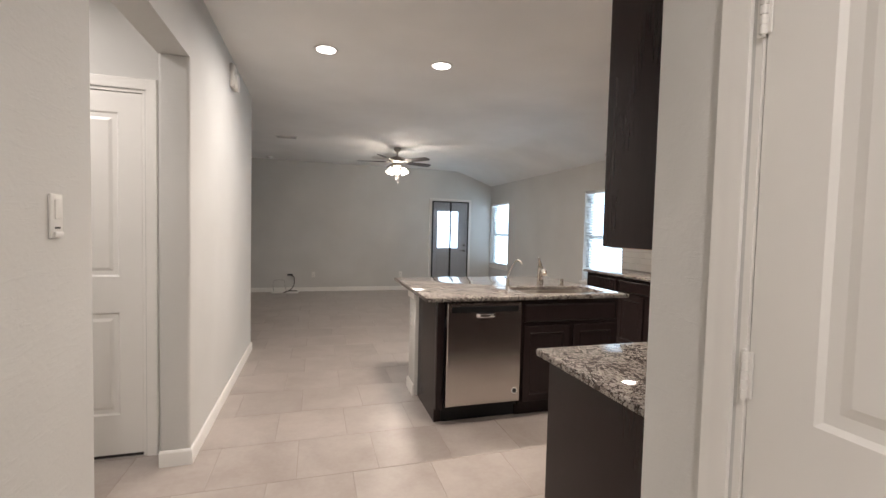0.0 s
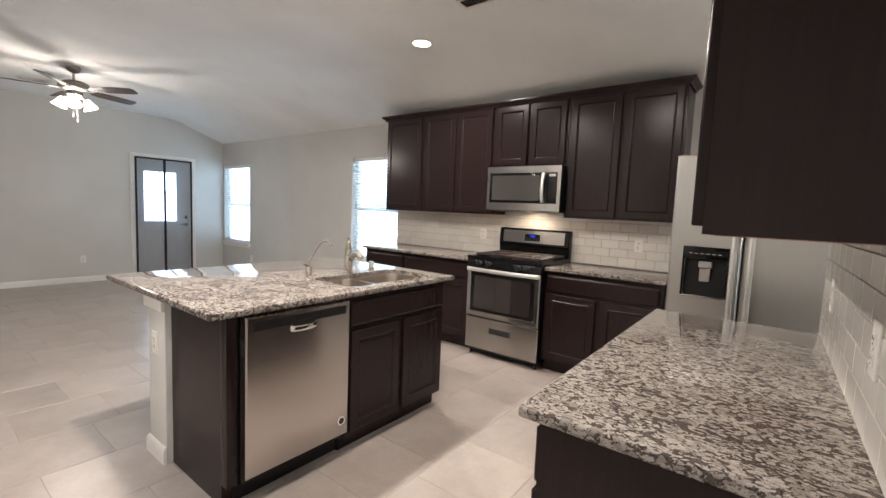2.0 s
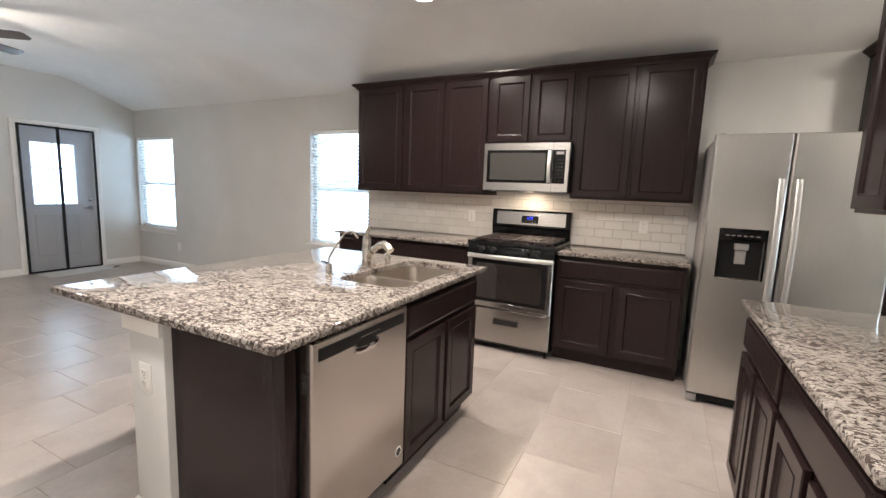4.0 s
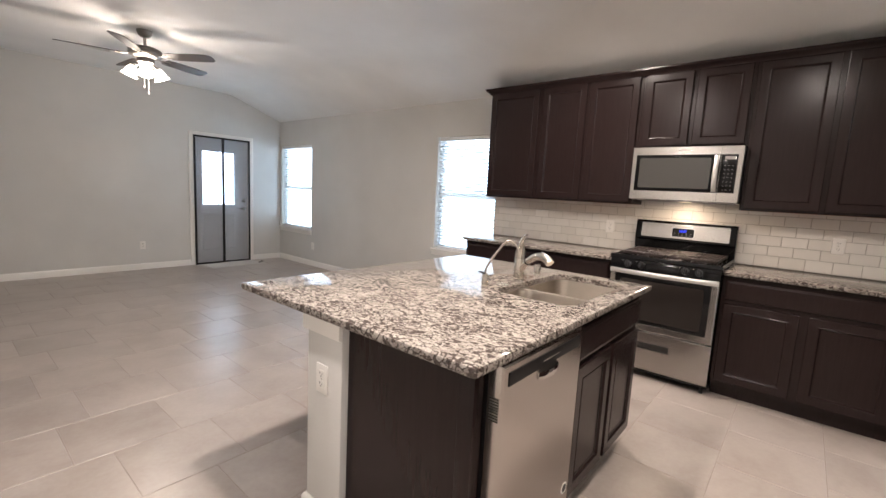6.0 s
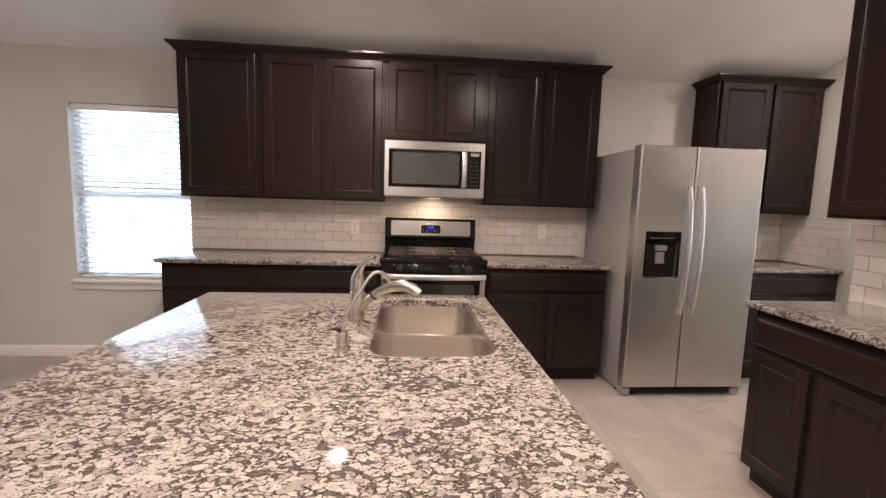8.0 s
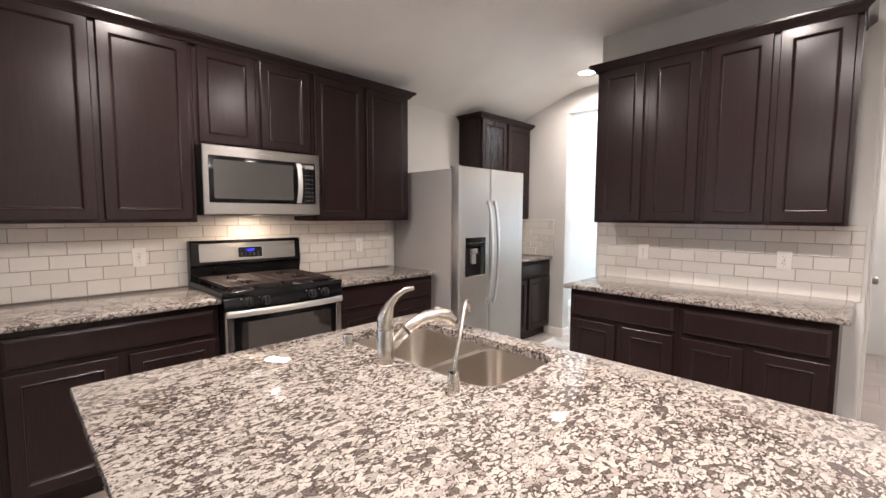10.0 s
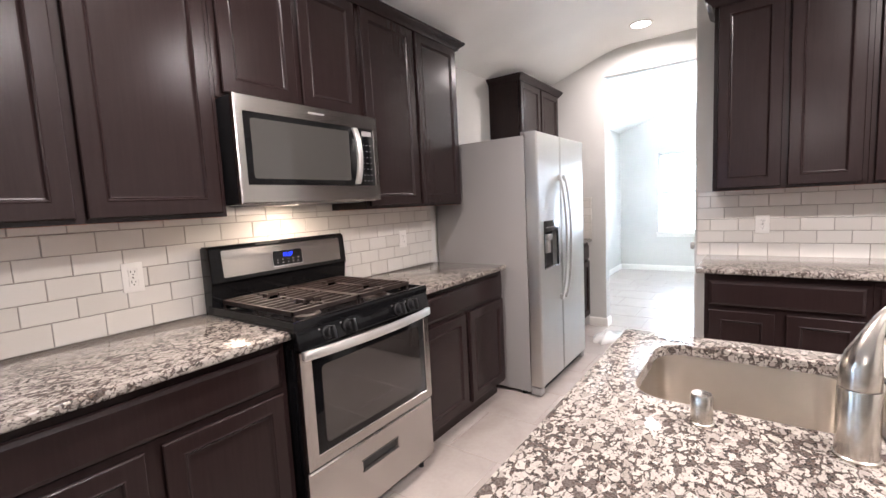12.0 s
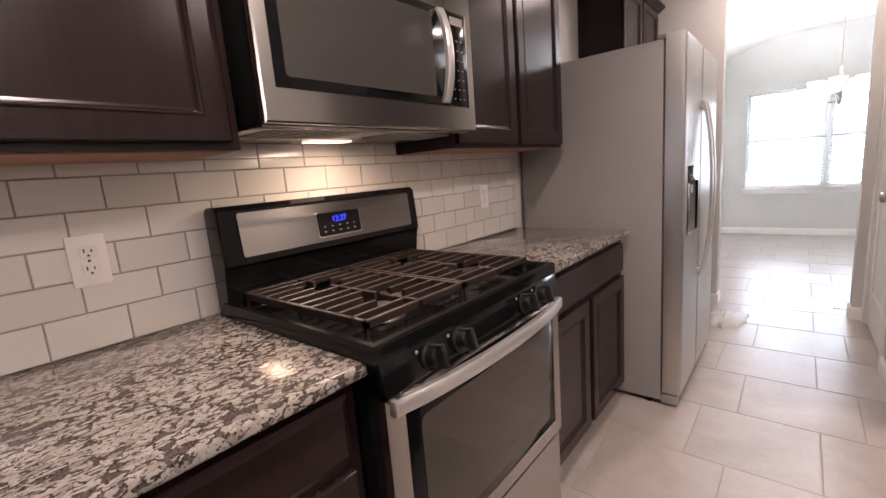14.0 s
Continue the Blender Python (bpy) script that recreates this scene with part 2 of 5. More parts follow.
def emit(name, color, strength):
    m = bpy.data.materials.new(name)
    m.use_nodes = True
    b = m.node_tree.nodes["Principled BSDF"]
    b.inputs["Base Color"].default_value = (0.8, 0.8, 0.8, 1)
    b.inputs["Emission Color"].default_value = (*color, 1)
    b.inputs["Emission Strength"].default_value = strength
    return m


LAMPGLOW = emit("lamp_lens", (1.0, 0.92, 0.82), 6.0)
SHADEGLOW = emit("frosted_shade", (1.0, 0.88, 0.70), 5.0)
HOODGLOW = emit("hood_lens", (1.0, 0.75, 0.5), 1.5)
MATCLOTH = paint("pale_mat_cloth", (0.62, 0.61, 0.59), 0.9, 120, 0.4)
SHADEDIM = emit("pale_glass_shade", (1.0, 0.95, 0.88), 1.2)
CLOCKGLOW = emit("blue_digits", (0.02, 0.05, 1.0), 2.0)
CLOCKGLOW.node_tree.nodes["Principled BSDF"].inputs["Base Color"].default_value = (0.0, 0.0, 0.02, 1)


SKYGLOW = emit("bright_sky_backdrop", (0.62, 0.83, 1.0), 3.4)
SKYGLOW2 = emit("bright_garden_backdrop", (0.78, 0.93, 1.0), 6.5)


# ---- mesh helpers ----
def box(bm, x0, x1, y0, y1, z0, z1, bev=0.0, seg=2):
    vs = [bm.verts.new((x, y, z)) for x in (x0, x1) for y in (y0, y1) for z in (z0, z1)]
    fs = [bm.faces.new([vs[i] for i in q]) for q in ((0, 1, 3, 2), (4, 6, 7, 5), (0, 4, 5, 1), (2, 3, 7, 6), (0, 2, 6, 4), (1, 5, 7, 3))]
    if bev:
        es = list({e for f in fs for e in f.edges})
        bmesh.ops.bevel(bm, geom=es, offset=bev, segments=seg, affect="EDGES", profile=0.5)
    return fs


def boxed(*args, **kw):
    bm = bmesh.new()
    box(bm, *args, **kw)
    return bm


def cyl(bm, p0, p1, r0, r1=None, seg=20, cap=True):
    tube(bm, [p0, p1], [r0, r0 if r1 is None else r1], seg, cap)


def tube(bm, pts, radii, seg=12, cap=True, flat=1.0):
    pts = [Vector(p) for p in pts]
    if isinstance(radii, (int, float)):
        radii = [radii] * len(pts)
    rings, up = [], None
    for i, p in enumerate(pts):
        d = (pts[min(i + 1, len(pts) - 1)] - pts[max(i - 1, 0)]).normalized()
        if up is None:
            up = Vector((0, 0, 1)) if abs(d.z) < 0.9 else Vector((1, 0, 0))
        side = d.cross(up).normalized()
        up = side.cross(d).normalized()
        r = radii[i]
        rings.append([bm.verts.new(p + side * (r * math.cos(a)) + up * (r * flat * math.sin(a))) for a in (2 * math.pi * k / seg for k in range(seg))])
    for a, b in zip(rings, rings[1:]):
        for k in range(seg):
            bm.faces.new((a[k], a[(k + 1) % seg], b[(k + 1) % seg], b[k]))
    if cap:
        bm.faces.new(rings[0][::-1]), bm.faces.new(rings[-1])
    return rings


def arc(cx, cz, r, a0, a1, n):
    return [(cx + r * math.cos(radians(a0 + (a1 - a0) * i / n)), cz + r * math.sin(radians(a0 + (a1 - a0) * i / n))) for i in range(n + 1)]


def lathe(bm, x, y, profile, seg=24):
    rings = [[bm.verts.new((x + r * math.cos(2 * math.pi * k / seg), y + r * math.sin(2 * math.pi * k / seg), z)) for k in range(seg)] for r, z in profile]
    for a, b in zip(rings, rings[1:]):
        for k in range(seg):
            bm.faces.new((a[k], a[(k + 1) % seg], b[(k + 1) % seg], b[k]))
    if profile[0][0] > 1e-4:
        bm.faces.new(rings[0][::-1])
    if profile[-1][0] > 1e-4:
        bm.faces.new(rings[-1])


def finish(bm, name, smooth):
    bmesh.ops.recalc_face_normals(bm, faces=bm.faces)
    me = bpy.data.meshes.new(name)
    bm.to_mesh(me)
    bm.free()
    if smooth:
        me.polygons.foreach_set("use_smooth", [True] * len(me.polygons))
        me.set_sharp_from_angle(angle=radians(smooth))
    return me


def part(name, bm, material, parent=None, label="", kind="", smooth=35):
    """One bmesh as one mesh object under a thing or a part, in that thing's own metres."""
    me = finish(bm, name, smooth)
    me.materials.append(material)
    ob = new(name, me)
    ob.parent = parent
    return tagged(ob, label=label, kind=kind)


def thing(name, label, category, m=None, group="", kind=""):
    ob = new(name)
    ob.empty_display_size = 0.1
    ob.matrix_world = m if m is not None else Matrix.Identity(4)
    return tagged(ob, label=label, category=category, group=group, kind=kind)


def solo(name, bm, material, label, category, m=None, group="", kind="", smooth=35):
    ob = part(name, bm, material, None, label, kind, smooth)
    if m is not None:
        ob.matrix_world = m
    return tagged(ob, category=category, group=group)


def structure(name, bm, material, parent=None, smooth=35):
    return part(name, bm, material, parent, "", "structure", smooth)


def slab_rings(bm, rings):
    """Rings (x0, x1, z0, z1, y) joined in turn; the last is closed."""
    prev = None
    for x0, x1, z0, z1, y in rings:
        ring = [bm.verts.new(p) for p in ((x0, y, z0), (x1, y, z0), (x1, y, z1), (x0, y, z1))]
        if prev:
            for k in range(4):
                bm.faces.new((prev[k], prev[(k + 1) % 4], ring[(k + 1) % 4], ring[k]))
        prev = ring
    bm.faces.new(prev)
    return prev


def wall_boxes(along, a0, a1, b0, b1, z0, z1, holes=()):
    """A wall along x or y from a0 to a1, b0 to b1 thick, with holes (a, a, z, z)."""
    bm = bmesh.new()
    cuts = sorted({a0, a1, *[h[0] for h in holes], *[h[1] for h in holes]})
    for p, q in zip(cuts, cuts[1:]):
        mid = (p + q) / 2
        spans, low = [], z0
        for h in sorted((h for h in holes if h[0] < mid < h[1]), key=lambda h: h[2]):
            if h[2] > low + 1e-4:
                spans.append((low, h[2]))
            low = h[3]
        if low < z1:
            spans.append((low, z1))
        for u, v in spans:
            if along == "x":
                box(bm, p, q, b0, b1, u, v)
            else:
                box(bm, b0, b1, p, q, u, v)
    bmesh.ops.remove_doubles(bm, verts=bm.verts, dist=1e-5)
    return bm


def sweep(bm, path, profile, closed=False):
    """Profile points (out, z) swept along a flat path with mitred corners; out is to the right of the way."""
    path = [Vector((x, y)) for x, y in path]
    rings = []
    for i, p in enumerate(path):
        d0 = (p - path[i - 1]).normalized() if i > 0 else None
        d1 = (path[i + 1] - p).normalized() if i < len(path) - 1 else None
        n0 = Vector((d0.y, -d0.x)) if d0 else None
        n1 = Vector((d1.y, -d1.x)) if d1 else None
        n = n0 if n1 is None else n1 if n0 is None else (n0 + n1) / (1 + n0.dot(n1))
        rings.append([bm.verts.new((p.x + n.x * o, p.y + n.y * o, z)) for o, z in profile])
    k = len(profile)
    for a, b in zip(rings, rings[1:]):
        for j in range(k):
            bm.faces.new((a[j], a[(j + 1) % k], b[(j + 1) % k], b[j]))
    bm.faces.new(rings[0]), bm.faces.new(rings[-1][::-1])


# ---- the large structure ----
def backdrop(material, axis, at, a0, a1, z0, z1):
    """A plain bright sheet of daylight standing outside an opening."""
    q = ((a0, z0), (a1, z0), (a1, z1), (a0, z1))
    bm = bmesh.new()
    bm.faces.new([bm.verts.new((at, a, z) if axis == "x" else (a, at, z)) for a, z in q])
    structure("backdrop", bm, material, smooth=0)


backdrop(SKYGLOW, "x", 5.75, 6.0, 8.3, -0.18, 2.7)
backdrop(SKYGLOW, "x", 5.75, 9.6, 12.6, -0.18, 2.7)
backdrop(SKYGLOW, "y", 11.75, 3.3, 4.9, 0.2, 2.5)
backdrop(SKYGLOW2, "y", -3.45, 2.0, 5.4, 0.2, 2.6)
bm = bmesh.new()
box(bm, -60, 60, -60, 60, -0.35, -0.20)
structure("ground", bm, GROUNDM)
structure("floor", boxed(-2.2, K + 0.15, D - 0.15, F + 0.15, -0.15, -0.0014), GROUT)
bm = bmesh.new()
prof = [(-2.2, H), (3.95, H), (4.08, H - 0.012), (4.22, H - 0.05), (K + 0.15, 2.385), (K + 0.15, 3.0), (-2.2, 3.0)]
front = [bm.verts.new((x, D - 0.15, z)) for x, z in prof]
back = [bm.verts.new((x, F + 0.15, z)) for x, z in prof]
for i in range(len(prof)):
    j = (i + 1) % len(prof)
    bm.faces.new((front[i], front[j], back[j], back[i]))
bm.faces.new(front[::-1]), bm.faces.new(back)
structure("ceiling", bm, CEIL)
WIN_A = (6.37, 7.26, 0.64, 2.03)
WIN_B = (10.03, 10.97, 0.60, 2.02)
WIN_D = (2.53, 4.33, 0.67, 2.03)
structure("wall_east", wall_boxes("y", D - 0.15, F + 0.15, K, K + 0.15, 0, 2.9, [WIN_A, WIN_B]), WALL)
DOORF = (3.50, 4.38, 0.0, 2.03)
structure("wall_north", wall_boxes("x", -2.2, K, F, F + 0.15, 0, 2.9, [DOORF]), WALL)
structure("threshold", boxed(3.52, 4.36, F + 0.03, F + 0.15, -0.001, 0.022, 0.003), WHITE)
structure("wall_west", boxed(-2.2, -2.05, D - 0.15, F, 0, 2.9), WALL)
structure("wall_dining_end", wall_boxes("x", 1.75, K, D - 0.15, D, 0, 2.9, [WIN_D]), WALL)
structure("wall_dining_west", boxed(1.75, 1.90, D, 1.08, 0, 2.9), WALL)
structure("wall_hall_end", boxed(-2.05, 1.75, -0.6, -0.45, 0, 2.9), WALL)


def soft_wall(name, x0, x1, y0, y1, z1=2.9, bev=0.018, only=None):
    bm = bmesh.new()
    box(bm, x0, x1, y0, y1, 0, z1)
    es = [e for e in bm.edges if abs(e.verts[0].co.z - e.verts[1].co.z) > 1 and (only is None or abs(e.verts[0].co.y - only) < 0.01)]
    bmesh.ops.bevel(bm, geom=es, offset=bev, segments=4, affect="EDGES", profile=0.5)
    structure(name, bm, WALL, smooth=40)


# block with the pantry between the hall and the kitchen
PD = (1.26, 2.03)      # pantry door on the kitchen side
CD = (1.30, 2.075)      # closet door on the hall side
soft_wall("wall_kitchen_south", 1.745, 3.30, 2.20, 2.325, only=2.325)
structure("wall_hall_east", wall_boxes("y", -0.45, 2.20, 1.745, 1.86, 0, 2.9, [(CD[0], CD[1], 0, 2.04)]), WALL)
structure("wall_pantry_back", boxed(1.86, 3.19, 1.20, 1.25, 0, 2.9), WALL)
structure("wall_pantry_east", wall_boxes("y", 1.20, 2.20, 3.19, 3.30, 0, 2.9, [(PD[0], PD[1], 0, 2.04)]), WALL)
structure("wall_dining_north", wall_boxes("x", 1.90, K, 1.08, 1.20, 0, 2.9, [(3.37, 4.19, 0, 2.50)]), WALL)
# wall on the living room's side of the hall, with the wide opening to the side hall
soft_wall("wall_hall_west", 0.115, 0.27, -0.45, 3.075)
soft_wall("wall_living_side", 0.115, 0.27, 4.17, 6.56)
structure("wall_header", boxed(0.115, 0.27, 3.06, 4.19, 2.30, 2.9), WALL)
structure("wall_side_hall_north", wall_boxes("x", -2.05, 0.115, 4.33, 4.43, 0, 2.9, [(-0.80, 0.0, 0, 2.13)]), WALL)
structure("wall_side_hall_south", boxed(-2.05, 0.115, 2.90, 3.0, 0, 2.9), WALL)

BASE = [(0.0, 0.0), (0.014, 0.0), (0.014, 0.072), (0.009, 0.084), (0.004, 0.09), (0.0, 0.09)]


def baseboard(*path):
    bm = bmesh.new()
    sweep(bm, path, BASE)
    structure("baseboard", bm, WHITE)


baseboard((4.44, F), (K, F), (K, 6.33))
baseboard((-2.05, F), (3.44, F))
baseboard((0.115, 4.17), (0.27, 4.17), (0.27, 6.56), (0.115, 6.56))
baseboard((0.27, -0.45), (0.27, 3.075), (0.115, 3.075))
baseboard((1.81, 2.325), (1.745, 2.325), (1.745, 2.143))
baseboard((3.30, 2.10), (3.30, 2.325), (3.24, 2.325))
baseboard((4.36, 1.20), (4.19, 1.20), (4.19, 1.08), (K, 1.08), (K, D), (1.90, D), (1.90, 1.08), (3.37, 1.08), (3.37, 1.20), (3.30, 1.20))
# ---- windows, doors ----
def window(name, m, w, z0, z1):
    """A double-hung window: origin at the left end of the opening on the floor, x along the wall, y outward."""
    root = thing(name, "", "", m, kind="structure")
    h = z1 - z0
    bm = bmesh.new()
    for a in (box(bm, 0, 0.035, 0.085, 0.14, z0, z1, 0.003), box(bm, w - 0.035, w, 0.085, 0.14, z0, z1, 0.003),
              box(bm, 0.035, w - 0.035, 0.085, 0.14, z1 - 0.035, z1, 0.003), box(bm, 0.035, w - 0.035, 0.085, 0.14, z0, z0 + 0.04, 0.003)):
        pass
    part("window_frame", bm, VINYL, root)
    part("meeting_rail", boxed(0.035, w - 0.035, 0.09, 0.125, z0 + h / 2 - 0.025, z0 + h / 2 + 0.025, 0.003), VINYL, root)
    bm = bmesh.new()
    box(bm, -0.03, w + 0.03, -0.035, -0.001, z0 - 0.025, z0, 0.004)
    box(bm, 0.001, w - 0.001, -0.001, 0.084, z0 - 0.0001, z0 + 0.006)
    part("window_sill", bm, WHITE, root)
    part("sill_apron", boxed(-0.02, w + 0.02, -0.016, -0.001, z0 - 0.08, z0 - 0.026, 0.003), WHITE, root)
    for a, b, y in ((z0 + 0.04, z0 + h / 2, 0.10), (z0 + h / 2, z1 - 0.035, 0.115)):
        p = part("pane", boxed(0.036, w - 0.036, y, y + 0.004, a + 0.02, b - 0.02), GLASS, root)
        p.visible_shadow = False
    return root


def blind(m, w, z0, z1, n, label, tilt=-22):
    root = thing("window_blind", label, "blind", m, "window blinds")
    part("headrail", boxed(0.01, w - 0.01, 0.015, 0.07, z1 - 0.05, z1 - 0.002, 0.004), VINYL, root)
    part("bottom_rail", boxed(0.012, w - 0.012, 0.02, 0.068, z0 + 0.012, z0 + 0.03, 0.003), VINYL, root)
    bm = bmesh.new()
    tilt = radians(tilt)
    c, s2 = math.cos(tilt) * 0.024, math.sin(tilt) * 0.024
    vs = [bm.verts.new(p) for p in ((0.004, -c, -s2), (w - 0.004, -c, -s2), (w - 0.004, 0, 0.0015), (0.004, 0, 0.0015), (w - 0.004, c, s2), (0.004, c, s2))]
    lo = [bm.verts.new(v.co - Vector((0, 0, 0.0028))) for v in vs]
    for q in ((0, 1, 2, 3), (3, 2, 4, 5)):
        bm.faces.new([vs[i] for i in q]), bm.faces.new([lo[i] for i in q][::-1])
    for a, b in ((0, 1), (1, 2), (2, 4), (4, 5), (5, 3), (3, 0)):
        bm.faces.new((vs[a], vs[b], lo[b], lo[a]))
    slat = part("slat", bm, BLINDM, root)
    step = (z1 - 0.07 - z0 - 0.05) / (n - 1)
    slat.location = (0, 0.044, z0 + 0.05)
    for i in range(1, n):
        o = new("slat", slat.data)
        o.parent, o.location = root, (0, 0.044, z0 + 0.05 + i * step)
    bm = bmesh.new()
    for x in (w * 0.18, w * 0.82):
        for y in (0.019, 0.069):
            tube(bm, [(x, y, z0 + 0.03), (x, y, z1 - 0.05)], 0.0012, 5)
    part("ladder_cord", bm, VINYL, root)


window("window_1", pose(K, WIN_A[1], 0, 0, 0, -90), WIN_A[1] - WIN_A[0], WIN_A[2], WIN_A[3])
window("window_2", pose(K, WIN_B[1], 0, 0, 0, -90), WIN_B[1] - WIN_B[0], WIN_B[2], WIN_B[3])
window("window_3", pose(4.33, D, 0, 0, 0, 180), 0.88, WIN_D[2], WIN_D[3])
window("window_4", pose(3.41, D, 0, 0, 0, 180), 0.88, WIN_D[2], WIN_D[3])
structure("window_mullion", boxed(3.41, 3.45, D - 0.13, D - 0.01, WIN_D[2], WIN_D[3], 0.003), VINYL)
blind(pose(K, WIN_A[1], 0, 0, 0, -90), WIN_A[1] - WIN_A[0], WIN_A[2], WIN_A[3], 32, "white slatted blind, lowered, in the window beside the kitchen cabinets")
blind(pose(K, WIN_B[1], 0, 0, 0, -90), WIN_B[1] - WIN_B[0], WIN_B[2], WIN_B[3], 32, "white slatted blind, lowered, in the window near the back door")
blind(pose(4.33, D, 0, 0, 0, 180), 0.88, WIN_D[2], WIN_D[3], 31, "white slatted blind, lowered, in the dining room window", 10)
blind(pose(3.41, D, 0, 0, 0, 180), 0.88, WIN_D[2], WIN_D[3], 31, "white slatted blind, lowered, in the dining room window", 10)


def rect_loops(bm, x0, x1, z0, z1, steps):
    """Nested rectangles (inset, y), from the outside in, closed by the last; faces towards -y."""
    prev = None
    for ins, y in steps:
        ring = [bm.verts.new((x, y, z)) for x, z in ((x0 + ins, z0 + ins), (x1 - ins, z0 + ins), (x1 - ins, z1 - ins), (x0 + ins, z1 - ins))]
        if prev:
            for k in range(4):
                bm.faces.new((prev[k], prev[(k + 1) % 4], ring[(k + 1) % 4], ring[k]))
        prev = ring
    bm.faces.new(prev)


def panel_leaf(bm, w, h, t, panels):
    """A moulded door leaf, x 0 to w, front at y 0, with sunk and raised panels on both faces."""
    xs = sorted({0, w, *[p[0] for p in panels], *[p[1] for p in panels]})
    zs = sorted({0, h, *[p[2] for p in panels], *[p[3] for p in panels]})
    for x0, x1 in zip(xs, xs[1:]):
        for z0, z1 in zip(zs, zs[1:]):
            if any(p[0] <= x0 and p[1] >= x1 and p[2] <= z0 and p[3] >= z1 for p in panels):
                continue
            for y in (0, t):
                bm.faces.new([bm.verts.new(p) for p in ((x0, y, z0), (x1, y, z0), (x1, y, z1), (x0, y, z1))])
    for p in panels:
        rect_loops(bm, *p, [(0, 0), (0.010, 0.007), (0.032, 0.0075), (0.050, 0.002)])
        rect_loops(bm, *p, [(0, t), (0.010, t - 0.007), (0.032, t - 0.0075), (0.050, t - 0.002)])
    for q in (((0, 0, 0), (w, 0, 0), (w, t, 0), (0, t, 0)), ((0, 0, h), (w, 0, h), (w, t, h), (0, t, h)),
              ((0, 0, 0), (0, t, 0), (0, t, h), (0, 0, h)), ((w, 0, 0), (w, t, 0), (w, t, h), (w, 0, h))):
        bm.faces.new([bm.verts.new(p) for p in q])
    bmesh.ops.remove_doubles(bm, verts=bm.verts, dist=1e-5)


def casing(root, w, h, out=-0.016, cw=0.062, both=False):
    """Jamb and casing round an opening from x 0 to w: the wall's face is y 0."""
    prof = [(0.006, 0.0), (0.006, -0.009), (0.018, -0.014), (0.040, -0.012), (0.052, -0.017), (0.062, -0.015), (0.066, -0.008), (0.066, 0.0)]
    bm = bmesh.new()
    corners = [(0, 0), (0, h), (w, h), (w, 0)]
    dirs = [(-1, 0), (-1, 1), (1, 1), (1, 0)]
    rings = [[bm.verts.new((cx + dx * o, y - 0.001, cz + dz * o)) for o, y in prof] for (cx, cz), (dx, dz) in zip(corners, dirs)]
    for a, b in zip(rings, rings[1:]):
        for j in range(len(prof)):
            bm.faces.new((a[j], a[(j + 1) % len(prof)], b[(j + 1) % len(prof)], b[j]))
    bm.faces.new(rings[0]), bm.faces.new(rings[-1])
    part("casing", bm, WHITE, root)
    bm = bmesh.new()
    for a in ((-0.0, 0.014, 0, 0.10, 0, h), (w - 0.014, w, 0, 0.10, 0, h), (0.014, w - 0.014, 0, 0.10, h - 0.014, h)):
        box(bm, *a)
    part("jamb", bm, WHITE, root)


def knob(parent, x, y, z):
    bm = bmesh.new()
    lathe(bm, 0, 0, [(0.032, 0), (0.033, 0.004), (0.030, 0.009), (0.012, 0.011), (0.011, 0.030), (0.020, 0.036), (0.028, 0.046), (0.029, 0.054), (0.024, 0.064), (0.010, 0.068), (0.0, 0.0685)])
    bm.transform(Matrix.Translation((x, y, z)) @ Matrix.Rotation(radians(90), 4, "X"))
    part("door_knob", bm, FANM, parent, "dark brushed nickel door knob")


def hinge(parent, x, y, z):
    bm = bmesh.new()
    for i in range(5):
        tube(bm, [(x, y, z - 0.045 + i * 0.018), (x, y, z - 0.0285 + i * 0.018)], 0.0065, 12)
    tube(bm, [(x, y, z - 0.05), (x, y, z + 0.05)], 0.004, 10)
    box(bm, x - 0.004, x + 0.012, y + 0.004, y + 0.007, z - 0.045, z + 0.045, 0.001, 1)
    part("hinge", bm, WHITE, parent, "white painted hinge")


def door(name, m, w, h, knob_x, hinge_x, knob_z=0.94):
    root = thing(name, "", "", m, kind="structure")
    casing(root, w, h)
    leafw = w - 0.034
    bm = bmesh.new()
    panel_leaf(bm, leafw, h - 0.038, 0.034, [(0.115, leafw - 0.115, 0.235, 0.835), (0.115, leafw - 0.115, 1.045, h - 0.15)])
    bm.transform(Matrix.Translation((0.017, 0.006, 0.020)))
    # Added near-black strip: stops light under the leaf and paints the gap's shade.
    part("gap_shade_strip", boxed(0.016, w - 0.016, 0.012, 0.034, 0.0, 0.018), SLOT, root, "dark strip standing in for the shaded gap under the door")
    leaf = part("leaf", bm, DOORWHITE, root, smooth=0)
    if knob_x is not None:
        knob(leaf, knob_x, 0.006, knob_z)
    if hinge_x is not None:
        for z in (0.25, 1.115, 1.80):
            hinge(leaf, hinge_x, -0.004, z)
    return root


door("door_1", pose(1.745, CD[1], 0, 0, 0, -90), 0.76, 2.04, 0.70, 0.016)
door("door_2", pose(3.30, PD[0], 0, 0, 0, 90), 0.77, 2.04, 0.71, 0.016)
door("door_3", pose(-0.80, 4.33, 0), 0.80, 2.13, 0.07, None)


